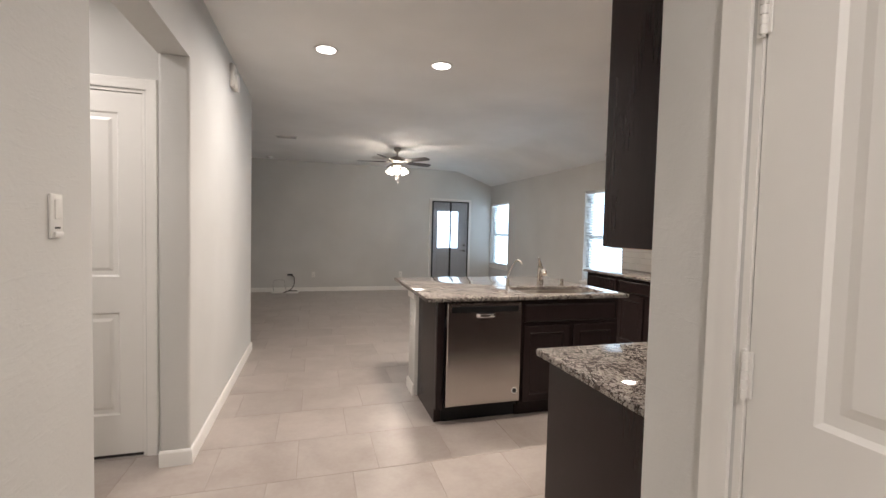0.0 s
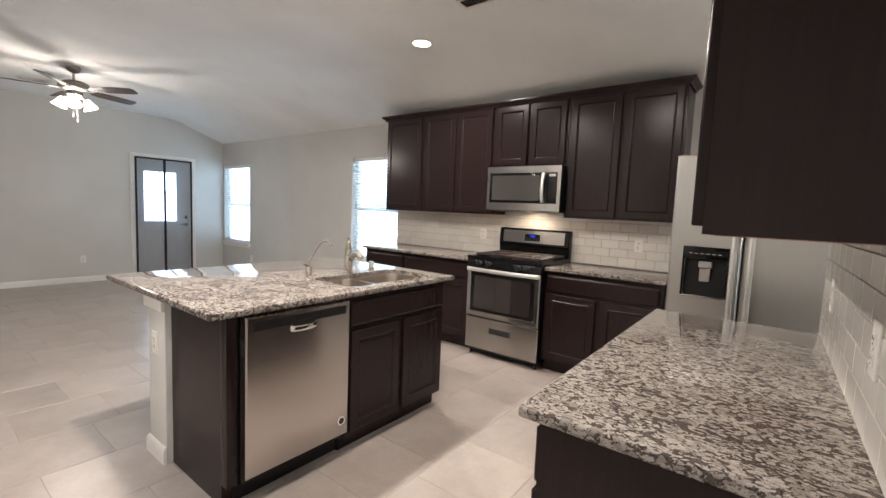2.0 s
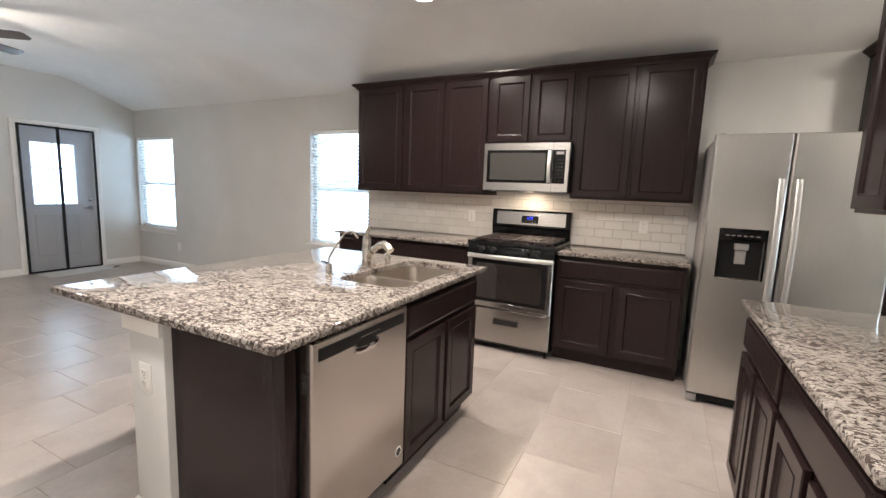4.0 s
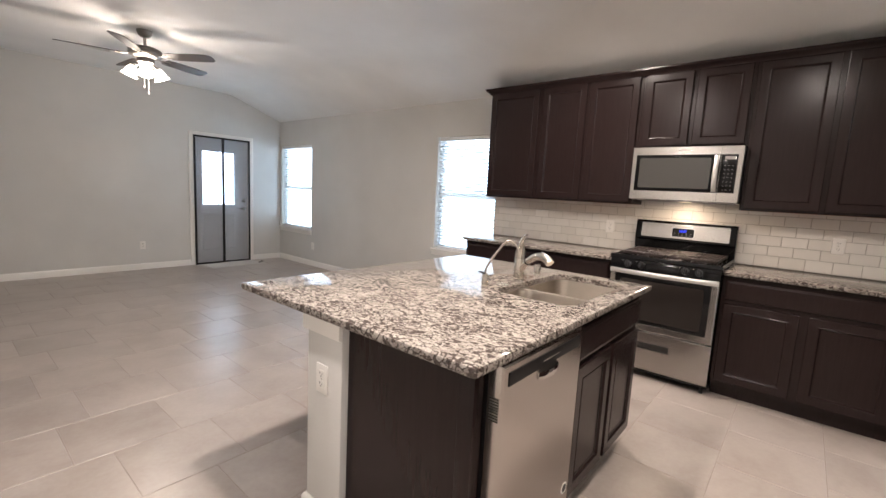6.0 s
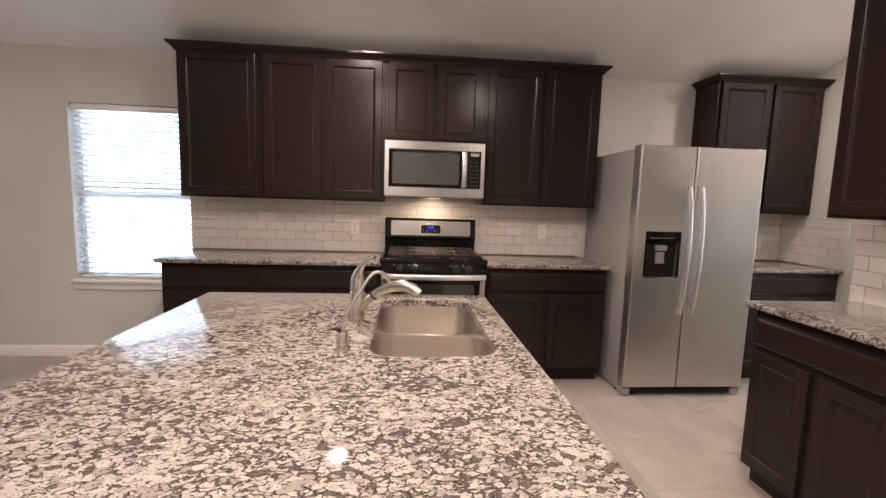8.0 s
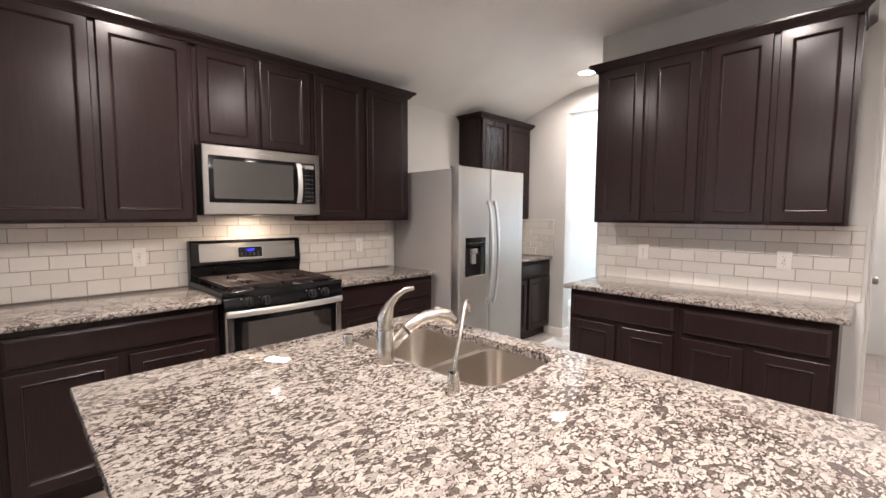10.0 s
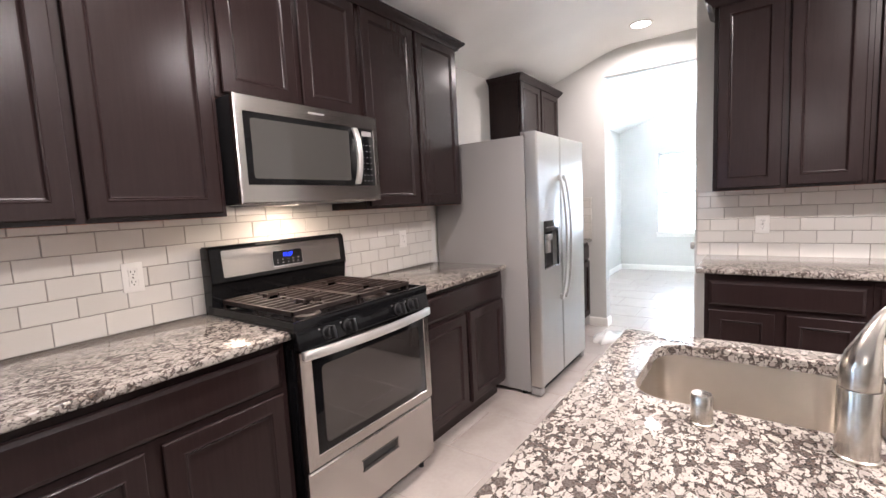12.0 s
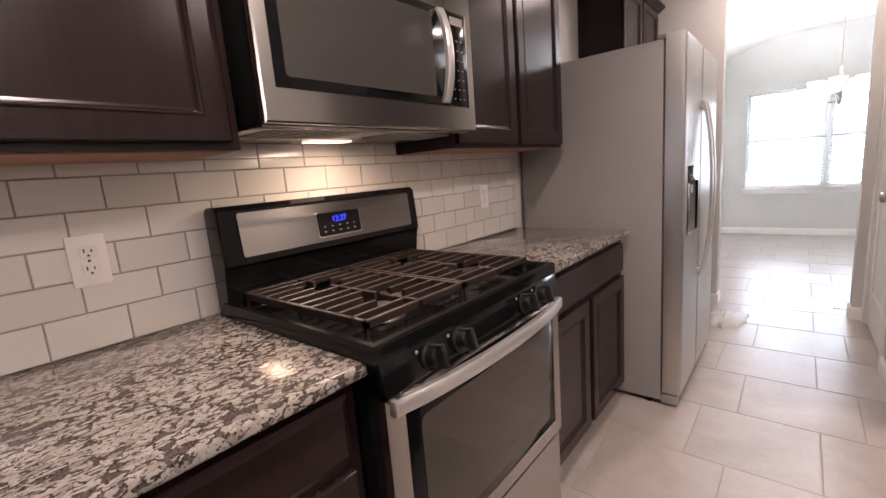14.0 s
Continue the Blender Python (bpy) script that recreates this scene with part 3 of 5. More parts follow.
def back_door():
    root = thing("door_4", "", "", pose(DOORF[0], F, 0), kind="structure")
    w, h = DOORF[1] - DOORF[0], 2.03
    casing(root, w, h)
    bm = bmesh.new()
    g = (0.135, 0.655, 0.955, 1.82)
    xs, zs = (0.016, g[0], g[1], w - 0.016), (0.02, g[2], g[3], h - 0.016)
    for i in range(3):
        for j in range(3):
            if (i, j) != (1, 1):
                box(bm, xs[i], xs[i + 1], 0.045, 0.09, zs[j], zs[j + 1])
    bmesh.ops.remove_doubles(bm, verts=bm.verts, dist=1e-5)
    leaf = part("leaf", bm, GREYDOOR, root, "pale grey door leaf")
    bm = bmesh.new()
    rect = ((g[0] - 0.02, g[0] + 0.01, g[2] - 0.02, g[3] + 0.02), (g[1] - 0.01, g[1] + 0.02, g[2] - 0.02, g[3] + 0.02),
            (g[0] + 0.01, g[1] - 0.01, g[2] - 0.02, g[2] + 0.01), (g[0] + 0.01, g[1] - 0.01, g[3] - 0.01, g[3] + 0.02))
    for a, b, c, d in rect:
        box(bm, a, b, 0.034, 0.0445, c, d, 0.003)
    part("glazing_bead", bm, GREYDOOR, leaf)
    part("glazing_bar", boxed(g[0] + 0.01, g[1] - 0.01, 0.055, 0.064, 1.455, 1.473, 0.002), GREYDOOR, leaf)
    part("glazing_bar", boxed(0.388, 0.402, 0.055, 0.064, g[2] + 0.01, 1.4545, 0.002), GREYDOOR, leaf)
    part("glazing_bar", boxed(0.388, 0.402, 0.055, 0.064, 1.4735, g[3] - 0.01, 0.002), GREYDOOR, leaf)
    for px0, px1 in ((0.135, 0.375), (0.415, 0.655)):
        bm = bmesh.new()
        slab_rings(bm, [(px0, px1, 0.22, 0.82, 0.0445), (px0 + 0.012, px1 - 0.012, 0.232, 0.808, 0.036), (px0 + 0.030, px1 - 0.030, 0.25, 0.79, 0.042)])
        part("door_panel", bm, GREYDOOR, leaf)
    p = part("pane", boxed(g[0], g[1], 0.065, 0.069, g[2], g[3]), GLASS, leaf)
    p.visible_shadow = False
    bm = bmesh.new()
    lathe(bm, 0, 0, [(0.03, 0), (0.03, 0.006), (0.010, 0.010), (0.010, 0.05), (0.0, 0.052)])
    bm.transform(Matrix.Translation((0.80, 0.045, 0.90)) @ Matrix.Rotation(radians(90), 4, "X"))
    tube(bm, [(0.80, -0.0, 0.90), (0.77, -0.003, 0.902), (0.69, -0.002, 0.90)], [0.010, 0.009, 0.007])
    part("door_handle", bm, NICKEL, leaf, "satin nickel lever handle")
    bm = bmesh.new()
    lathe(bm, 0, 0, [(0.03, 0), (0.03, 0.012), (0.022, 0.016), (0.0, 0.017)])
    bm.transform(Matrix.Translation((0.80, 0.045, 1.03)) @ Matrix.Rotation(radians(90), 4, "X"))
    part("deadbolt", bm, NICKEL, leaf, "satin nickel deadbolt")
    s = thing("screen_curtain", "black-edged magnetic mesh screen hung over the back door", "screen", pose(DOORF[0], F - 0.024, 0))
    for a, b in ((0.012, w / 2 - 0.003), (w / 2 + 0.003, w - 0.012)):
        part("mesh_panel", boxed(a, b, 0.0, 0.0008, 0.012, h), MESHM, s, "fine dark see-through mesh")
    bm = bmesh.new()
    for a in ((-0.004, 0.026, 0, h + 0.01), (w - 0.026, w + 0.004, 0, h + 0.01), (0.026, w - 0.026, h - 0.018, h + 0.01), (0.026, w - 0.026, 0.0, 0.03)):
        box(bm, a[0], a[1], -0.002, 0.003, a[2], a[3])
    part("border", bm, BLACKMATTE, s, "black woven border")
    bm = bmesh.new()
    box(bm, w / 2 - 0.022, w / 2 + 0.018, -0.005, -0.0025, 0.02, h, 0.001, 1)
    part("magnetic_seam", bm, BLACKMATTE, s, "black magnetic seam")


back_door()


# ---- cabinets ----
def front(bm, x0, x1, z0, z1, t=0.019, stile=0.055):
    """A recessed-panel cabinet front with its back at y 0 and its face at y -t."""
    e = 0.004
    if stile:
        rect_loops(bm, x0, x1, z0, z1, [(0, 0), (0, -t + e), (e * 0.4, -t + e * 0.35), (e, -t), (stile - 0.004, -t), (stile, -t - 0.002), (stile + 0.004, -t + 0.001), (stile + 0.008, -t + 0.007), (stile + 0.013, -t + 0.009)])
    else:
        rect_loops(bm, x0, x1, z0, z1, [(0, 0), (0, -t + 2 * e), (0.004, -t + e), (0.012, -t + 0.0015), (0.016, -t)])
    bm.faces.new([bm.verts.new(p) for p in ((x0, 0, z0), (x1, 0, z0), (x1, 0, z1), (x0, 0, z1))])
    bmesh.ops.remove_doubles(bm, verts=bm.verts, dist=1e-5)


def cabinet(name, label, m, w, z0, z1, d, doors, drawers=(), toe=True, group="", hollow=False):
    root = thing(name, label, "cabinet", m, group)
    bm = bmesh.new()
    if hollow:
        for nm, a in zip(("side_panel", "side_panel", "back_panel", "bottom_panel", "face_frame", "toe_kick"), ((0, 0.018, 0.018, d, 0.10, z1), (w - 0.018, w, 0.018, d, 0.10, z1), (0.018, w - 0.018, d - 0.018, d, 0.10, z1), (0.018, w - 0.018, 0.018, d - 0.018, 0.10, 0.118), (0, w, 0, 0.018, 0.10, z1), (0, w, 0.06, d, 0.0, 0.0999))):
            part(nm, boxed(*a), CAB, root)
    elif toe:
        box(bm, 0, w, 0, d, 0.10, z1)
        box(bm, 0, w, 0.06, d, 0.0, 0.10)
    else:
        box(bm, 0, w, 0, d, z0, z1)
    if not hollow:
        part("body", bm, CAB, root)
    for a, b, c, e in doors:
        bm = bmesh.new()
        front(bm, a, b, c, e)
        part("door", bm, CAB, root, smooth=0).location.y = -0.003
    for a, b, c, e in drawers:
        bm = bmesh.new()
        front(bm, a, b, c, e, stile=0)
        part("drawer_front", bm, CAB, root, smooth=0).location.y = -0.003
    if not toe:
        part("underside", boxed(0.012, w - 0.012, 0.02, d - 0.002, z0 - 0.002, z0 - 0.0002), CABRAW, root, "raw birch underside")
    return root


def pair(w, z0, z1, gap=0.030, side=0.022):
    h = (w - gap) / 2
    return [(side, h, z0, z1), (w - h, w - side, z0, z1)]


UZ0, UZ1 = 1.338, 2.395
UP = "dark espresso wall cabinet, "
# above the range wall
X = 4.665
cabinet("wall_cabinet", UP + "one door, beside the window", pose(X, 6.30, 0, 0, 0, -90), 0.58, UZ0, UZ1, K - X - 0.002, [(0.02, 0.555, UZ0 + 0.015, UZ1 - 0.015)], toe=False, group="cabinets on the range wall")
cabinet("wall_cabinet", UP + "two doors, above the subway tiles", pose(X, 5.718, 0, 0, 0, -90), 0.916, UZ0, UZ1, K - X - 0.002, pair(0.916, UZ0 + 0.015, UZ1 - 0.015), toe=False, group="cabinets on the range wall")
cabinet("wall_cabinet", "short dark espresso cabinet, two doors, above the microwave", pose(X, 4.80, 0, 0, 0, -90), 0.76, 1.801, UZ1, K - X - 0.002, pair(0.76, 1.818, UZ1 - 0.015), toe=False, group="cabinets on the range wall")
cabinet("wall_cabinet", UP + "two doors, beside the refrigerator", pose(X, 4.038, 0, 0, 0, -90), 0.92, UZ0, UZ1, K - X - 0.002, pair(0.92, UZ0 + 0.015, UZ1 - 0.015), toe=False, group="cabinets on the range wall")
cabinet("wall_cabinet", "short run of espresso wall cabinet, two doors, past the refrigerator", pose(X, 2.145, 0, 0, 0, -90), 0.925, UZ0, UZ1, K - X - 0.002, pair(0.925, UZ0 + 0.015, UZ1 - 0.015), toe=False)
XS = 2.625
cabinet("wall_cabinet", UP + "two doors, over side counter by passage", pose(3.18, XS, 0, 0, 0, 180), 0.672, UZ0, UZ1, XS - 2.327, pair(0.672, UZ0 + 0.015, UZ1 - 0.015), toe=False, group="cabinets on the south wall")
cabinet("wall_cabinet", UP + "two doors, over side counter by hall", pose(2.506, XS, 0, 0, 0, 180), 0.672, UZ0, UZ1, XS - 2.327, pair(0.672, UZ0 + 0.015, UZ1 - 0.015), toe=False, group="cabinets on the south wall")
CROWN = [(0.0005, 0.0), (0.008, 0.0), (0.010, 0.010), (0.018, 0.018), (0.030, 0.028), (0.040, 0.035), (0.044, 0.040), (0.044, 0.052), (0.0005, 0.052)]


def crown(label, *path):
    bm = bmesh.new()
    sweep(bm, path, [(-o, UZ1 - 0.016 + z) for o, z in CROWN])
    solo("crown_moulding", bm, CAB, label, "moulding")


crown("dark crown moulding along the top of the range wall cabinets", (K - 0.004, 3.116), (X - 0.019, 3.116), (X - 0.019, 6.302), (K - 0.004, 6.302))
crown("dark crown moulding on the short cabinet past the refrigerator", (K - 0.004, 1.219), (X - 0.019, 1.219), (X - 0.019, 2.147), (K - 0.004, 2.147))
crown("dark crown moulding on the cabinets over the side counter", (1.832, 2.330), (1.832, XS + 0.019), (3.182, XS + 0.019), (3.182, 2.330))

# base cabinets
BX, BD = 4.368, 0.578
LOW = "dark espresso base cabinet, drawer over "
cabinet("base_cabinet", LOW + "one door, below the window end", pose(BX, 6.30, 0, 0, 0, -90), 0.608, 0, 0.884, BD, [(0.022, 0.588, 0.125, 0.69)], [(0.022, 0.588, 0.715, 0.852)], group="base cabinets on the range wall")
cabinet("base_cabinet", LOW + "two doors, beside the range", pose(BX, 5.690, 0, 0, 0, -90), 0.890, 0, 0.884, BD, pair(0.885, 0.125, 0.69, 0.045), [(0.022, 0.863, 0.715, 0.852)], group="base cabinets on the range wall")
cabinet("base_cabinet", LOW + "two doors, between range and refrigerator", pose(BX, 4.042, 0, 0, 0, -90), 0.925, 0, 0.884, BD, pair(0.925, 0.125, 0.69, 0.045), [(0.022, 0.903, 0.715, 0.852)], group="base cabinets on the range wall")
cabinet("base_cabinet", LOW + "two doors, past the refrigerator", pose(BX, 2.150, 0, 0, 0, -90), 0.945, 0, 0.884, BD, pair(0.945, 0.125, 0.69, 0.045), [(0.022, 0.923, 0.715, 0.852)])
for bx0, bw in ((3.192, 0.68), (2.510, 0.68)):
    cabinet("base_cabinet", LOW + "two doors, under the side counter", pose(bx0, 2.915, 0, 0, 0, 180), bw, 0, 0.884, 0.586, pair(bw, 0.125, 0.69, 0.045), [(0.022, bw - 0.022, 0.715, 0.852)], group="base cabinets on the south wall")

# the island
cabinet("island_cabinet", "dark espresso sink cabinet, two doors, beside the dishwasher", pose(2.395, 4.285, 0), 0.84, 0, 0.884, 0.597, pair(0.84, 0.125, 0.69, 0.035), [(0.022, 0.818, 0.715, 0.852)], hollow=True)
bm = bmesh.new()
box(bm, 1.772, 1.790, 4.368, 4.882, 0.0, 0.884)
box(bm, 1.770, 1.822, 4.310, 4.3675, 0.105, 0.884, 0.002)
box(bm, 1.771, 1.821, 4.362, 4.3675, 0.0, 0.1048)
solo("island_end_panel", bm, CAB, "dark espresso end panel and filler beside the dishwasher", "cabinet panel")
bm = bmesh.new()
box(bm, 1.822, 2.395, 4.36, 4.38, 0.0, 0.10)
solo("toe_kick", bm, BLACKMATTE, "black toe kick under the dishwasher", "toe kick")
pony = solo("island_half_wall", boxed(1.742, 3.235, 4.884, 5.105, 0.0, 0.884, 0.008), WALL, "painted half wall at the back of the island", "half wall")
bm = bmesh.new()
sweep(bm, [(1.742, 4.884), (1.742, 5.105), (3.235, 5.105), (3.235, 4.884)][::1], [(-o, z) for o, z in BASE])
part("baseboard", bm, WHITE, pony, "white baseboard")
bm = bmesh.new()
sweep(bm, [(1.742, 4.884), (1.742, 5.105), (3.235, 5.105), (3.235, 4.884)], [(0.001, 0.80), (-0.014, 0.80), (-0.014, 0.883), (0.001, 0.883)])
part("cap_trim", bm, WHITE, pony, "white trim under the counter")


# ---- countertops ----
def counter(name, label, x0, x1, y0, y1, z=0.914, t=0.030):
    return solo(name, boxed(x0, x1, y0, y1, z - t, z, 0.008, 3), GRANITE, label, "countertop")


counter("countertop", "speckled granite counter between the window end and the range", 4.316, K - 0.002, 4.794, 6.325)
counter("countertop", "speckled black and white granite counter, between range and refrigerator", 4.328, K - 0.002, 3.105, 4.040)
counter("countertop", "speckled black and white granite counter, past the refrigerator", 4.328, K - 0.002, 1.203, 2.155)
counter("countertop", "speckled black and white granite side counter by the hall", 1.790, 3.232, 2.327, 2.955, 0.920)


def rounded(x0, x1, y0, y1, r, n=6):
    pts = []
    for cx, cy, a in ((x1 - r, y1 - r, 0), (x0 + r, y1 - r, 90), (x0 + r, y0 + r, 180), (x1 - r, y0 + r, 270)):
        for i in range(n + 1):
            t = radians(a + 90 * i / n)
            pts.append((cx + r * math.cos(t), cy + r * math.sin(t)))
    return pts


HOLE = (2.478, 3.188, 4.346, 4.730)
IS = (1.675, 3.305, 4.245, 5.525)


def island_top():
    bm = bmesh.new()
    inner = rounded(*HOLE, 0.075, 6)
    k = len(inner)
    cx, cy = (HOLE[0] + HOLE[1]) / 2, (HOLE[2] + HOLE[3]) / 2

    def outer(ins):
        x0, x1, y0, y1 = IS[0] + ins, IS[1] - ins, IS[2] + ins, IS[3] - ins
        out = []
        for x, y in inner:
            dx, dy = x - cx, y - cy
            s = min(((x1 - cx) / dx if dx > 0 else (x0 - cx) / dx) if abs(dx) > 1e-6 else 1e9,
                    ((y1 - cy) / dy if dy > 0 else (y0 - cy) / dy) if abs(dy) > 1e-6 else 1e9)
            out.append([cx + dx * s, cy + dy * s])
        for px, py in ((x1, y1), (x0, y1), (x0, y0), (x1, y0)):
            j = min(range(k), key=lambda i: (out[i][0] - px) ** 2 + (out[i][1] - py) ** 2)
            out[j] = [px, py]
        return out

    top, bot = 0.914, 0.884
    loops = [(inner, bot), (inner, top - 0.002), (rounded(HOLE[0] - 0.002, HOLE[1] + 0.002, HOLE[2] - 0.002, HOLE[3] + 0.002, 0.077, 6), top)]
    loops += [(outer(0.008), top), (outer(0.0025), top - 0.0025), (outer(0), top - 0.008), (outer(0), bot + 0.006), (outer(0.004), bot), (inner, bot)]
    rings = []
    for i, (pts, z) in enumerate(loops[:-1]):
        rings.append([bm.verts.new((x, y, z)) for x, y in pts])
    rings.append(rings[0])
    for a, b in zip(rings, rings[1:]):
        for j in range(k):
            bm.faces.new((a[j], a[(j + 1) % k], b[(j + 1) % k], b[j]))
    return solo("island_countertop", bm, GRANITE, "speckled black and white granite island top with sink cutout", "countertop")


island_top()


def sink():
    root = thing("kitchen_sink", "undermounted stainless steel double bowl sink in the island", "sink", pose(2.82, 4.545, 0.884))
    hx0, hx1, hy0, hy1 = HOLE[0] - 2.82, HOLE[1] - 2.82, HOLE[2] - 4.545, HOLE[3] - 4.545
    mid = -0.045
    for a, b in ((hx0 - 0.004, mid - 0.012), (mid + 0.012, hx1 + 0.004)):
        bm = bmesh.new()
        lv = [(-0.02, -0.0005, 0.075), (0.0, -0.001, 0.07), (0.003, -0.02, 0.068), (0.008, -0.14, 0.06), (0.020, -0.175, 0.05), (0.045, -0.188, 0.03)]
        rings = []
        for ins, z, r in lv:
            x0, x1 = a + (ins if not (ins < 0 and a > mid) else 0.0), b - (ins if not (ins < 0 and b < mid) else 0.0)
            if ins < 0:
                x0, x1 = (a - 0.02 if a < mid else a - 0.011), (b + 0.011 if b < mid else b + 0.02)
            rings.append([bm.verts.new((x, y, z)) for x, y in rounded(x0, x1, hy0 - 0.004 + ins, hy1 + 0.004 - ins, r if ins >= 0 else 0.03)])
        for p, q in zip(rings, rings[1:]):
            n = len(p)
            for j in range(n):
                bm.faces.new((p[j], p[(j + 1) % n], q[(j + 1) % n], q[j]))
        bm.faces.new(rings[-1])
        bowl = part("bowl", bm, SINKM, root, "brushed stainless bowl", smooth=60)
        bm = bmesh.new()
        lathe(bm, (a + b) / 2, 0.0, [(0.045, -0.187), (0.043, -0.184), (0.036, -0.186), (0.030, -0.1875), (0.0, -0.1875)])
        part("drain", bm, CHROME, bowl, "chrome drain basket")
    return root


sink()


def faucet():
    root = thing("kitchen_faucet", "brushed nickel pull-out faucet with a curved lever on top", "faucet", pose(2.835, 4.80, 0.914))
    bm = bmesh.new()
    lathe(bm, 0, 0, [(0.0300, 0), (0.0300, 0.004), (0.0275, 0.006), (0.0270, 0.112), (0.0262, 0.114)], 28)
    part("body", bm, NICKEL, root, smooth=50)
    bm = bmesh.new()
    lathe(bm, 0, 0, [(0.0255, 0.112), (0.0255, 0.1155)], 28)
    part("seam_ring", bm, SLOT, root, "dark seam ring")
    bm = bmesh.new()
    tube(bm, [(-0.004, -0.010, 0.045), (-0.018, -0.042, 0.085), (-0.034, -0.080, 0.118), (-0.050, -0.125, 0.142), (-0.066, -0.165, 0.147), (-0.080, -0.200, 0.138), (-0.086, -0.218, 0.122)],
         [0.016, 0.0175, 0.0180, 0.0195, 0.0215, 0.0225, 0.0210], 20)
    sp = part("spout", bm, NICKEL, root, smooth=60)
    bm = bmesh.new()
    tube(bm, [(-0.026, -0.060, 0.102), (-0.0285, -0.066, 0.107)], [0.0192, 0.0192], 20)
    part("joint_ring", bm, SLOT, sp, "dark joint ring")
    bm = bmesh.new()
    tube(bm, [(-0.062, -0.156, 0.167), (-0.070, -0.176, 0.166)], [0.007, 0.007], 10, flat=0.5)
    part("spray_button", bm, FRSIDE, sp, "grey spray button")
    bm = bmesh.new()
    tube(bm, [(0, 0, 0.1155), (0, 0.0, 0.145), (-0.003, -0.002, 0.165), (-0.012, -0.010, 0.195), (-0.026, -0.026, 0.222), (-0.044, -0.046, 0.240), (-0.062, -0.066, 0.246)],
         [0.0262, 0.0258, 0.0225, 0.0135, 0.0090, 0.0075, 0.0060], 18)
    part("lever", bm, NICKEL, root, smooth=60)
    root2 = thing("drinking_water_tap", "slim brushed nickel filtered-water tap beside the sink", "faucet", pose(2.530, 4.81, 0.914))
    bm = bmesh.new()
    lathe(bm, 0, 0, [(0.022, 0), (0.022, 0.003), (0.0175, 0.005), (0.0165, 0.050), (0.014, 0.058), (0.006, 0.061), (0.0, 0.061)])
    part("base", bm, NICKEL, root2, smooth=50)
    bm = bmesh.new()
    tube(bm, [(0, 0, 0.055), (-0.002, -0.004, 0.09), (0.006, -0.026, 0.135), (0.018, -0.052, 0.178), (0.028, -0.072, 0.210), (0.036, -0.086, 0.225), (0.044, -0.100, 0.229), (0.052, -0.115, 0.223), (0.058, -0.126, 0.210), (0.063, -0.135, 0.194)],
         [0.0062, 0.0062, 0.0060, 0.0056, 0.0054, 0.0054, 0.0056, 0.0060, 0.0064, 0.0066], 12)
    part("spout", bm, NICKEL, root2, smooth=60)
    bm = bmesh.new()
    tube(bm, [(0, 0, 0.058), (-0.012, 0.016, 0.068), (-0.020, 0.030, 0.070)], [0.006, 0.005, 0.004], 8)
    part("lever", bm, BLACKMATTE, root2, "small black lever")
    bm = bmesh.new()
    lathe(bm, 0, 0, [(0.021, 0), (0.021, 0.003), (0.0185, 0.005), (0.0185, 0.052), (0.016, 0.057), (0.0, 0.058)])
    r3 = thing("air_gap", "brushed nickel air gap cap beside the faucet", "air gap", pose(3.045, 4.80, 0.914))
    part("cap", bm, NICKEL, r3, smooth=50)
    part("slot", boxed(-0.010, 0.010, -0.0195, -0.0180, 0.030, 0.036), SLOT, r3, "dark outlet slot")


faucet()
bm = bmesh.new()
lathe(bm, 0, 0, [(0.0275, 0.0003), (0.0280, 0.003), (0.0262, 0.0050), (0.020, 0.0042), (0.010, 0.0036), (0.0, 0.0036)], 32)
solo("sink_hole_cover", bm, CLEARDISC, "pale round cover disc on the granite beside the faucet", "cover", pose(2.632, 4.768, 0.914), smooth=40)
# ---- appliances ----
def bow_handle(bm, p0, p1, bow, w, t, n=14, stub=0.0):
    """A bar bowed towards -y between two points, on short ends."""
    p0, p1 = Vector(p0), Vector(p1)
    pts = []
    for i in range(n + 1):
        s = i / n
        p = p0.lerp(p1, s)
        pts.append((p.x, p.y - bow * (1 - (2 * s - 1) ** 2) ** 0.8 - stub, p.z))
    vertical = abs(p1.z - p0.z) > abs(p1.x - p0.x)
    rings = []
    for x, y, z in pts:
        if vertical:
            q = [(x - w / 2, y + t / 2, z), (x - w / 2, y - t / 4, z), (x - w / 4, y - t / 2, z), (x + w / 4, y - t / 2, z), (x + w / 2, y - t / 4, z), (x + w / 2, y + t / 2, z)]
        else:
            q = [(x, y + t / 2, z - w / 2), (x, y - t / 4, z - w / 2), (x, y - t / 2, z - w / 4), (x, y - t / 2, z + w / 4), (x, y - t / 4, z + w / 2), (x, y + t / 2, z + w / 2)]
        rings.append([bm.verts.new(c) for c in q])
    for a, b in zip(rings, rings[1:]):
        for k in range(6):
            bm.faces.new((a[k], a[(k + 1) % 6], b[(k + 1) % 6], b[k]))
    bm.faces.new(rings[0]), bm.faces.new(rings[-1])


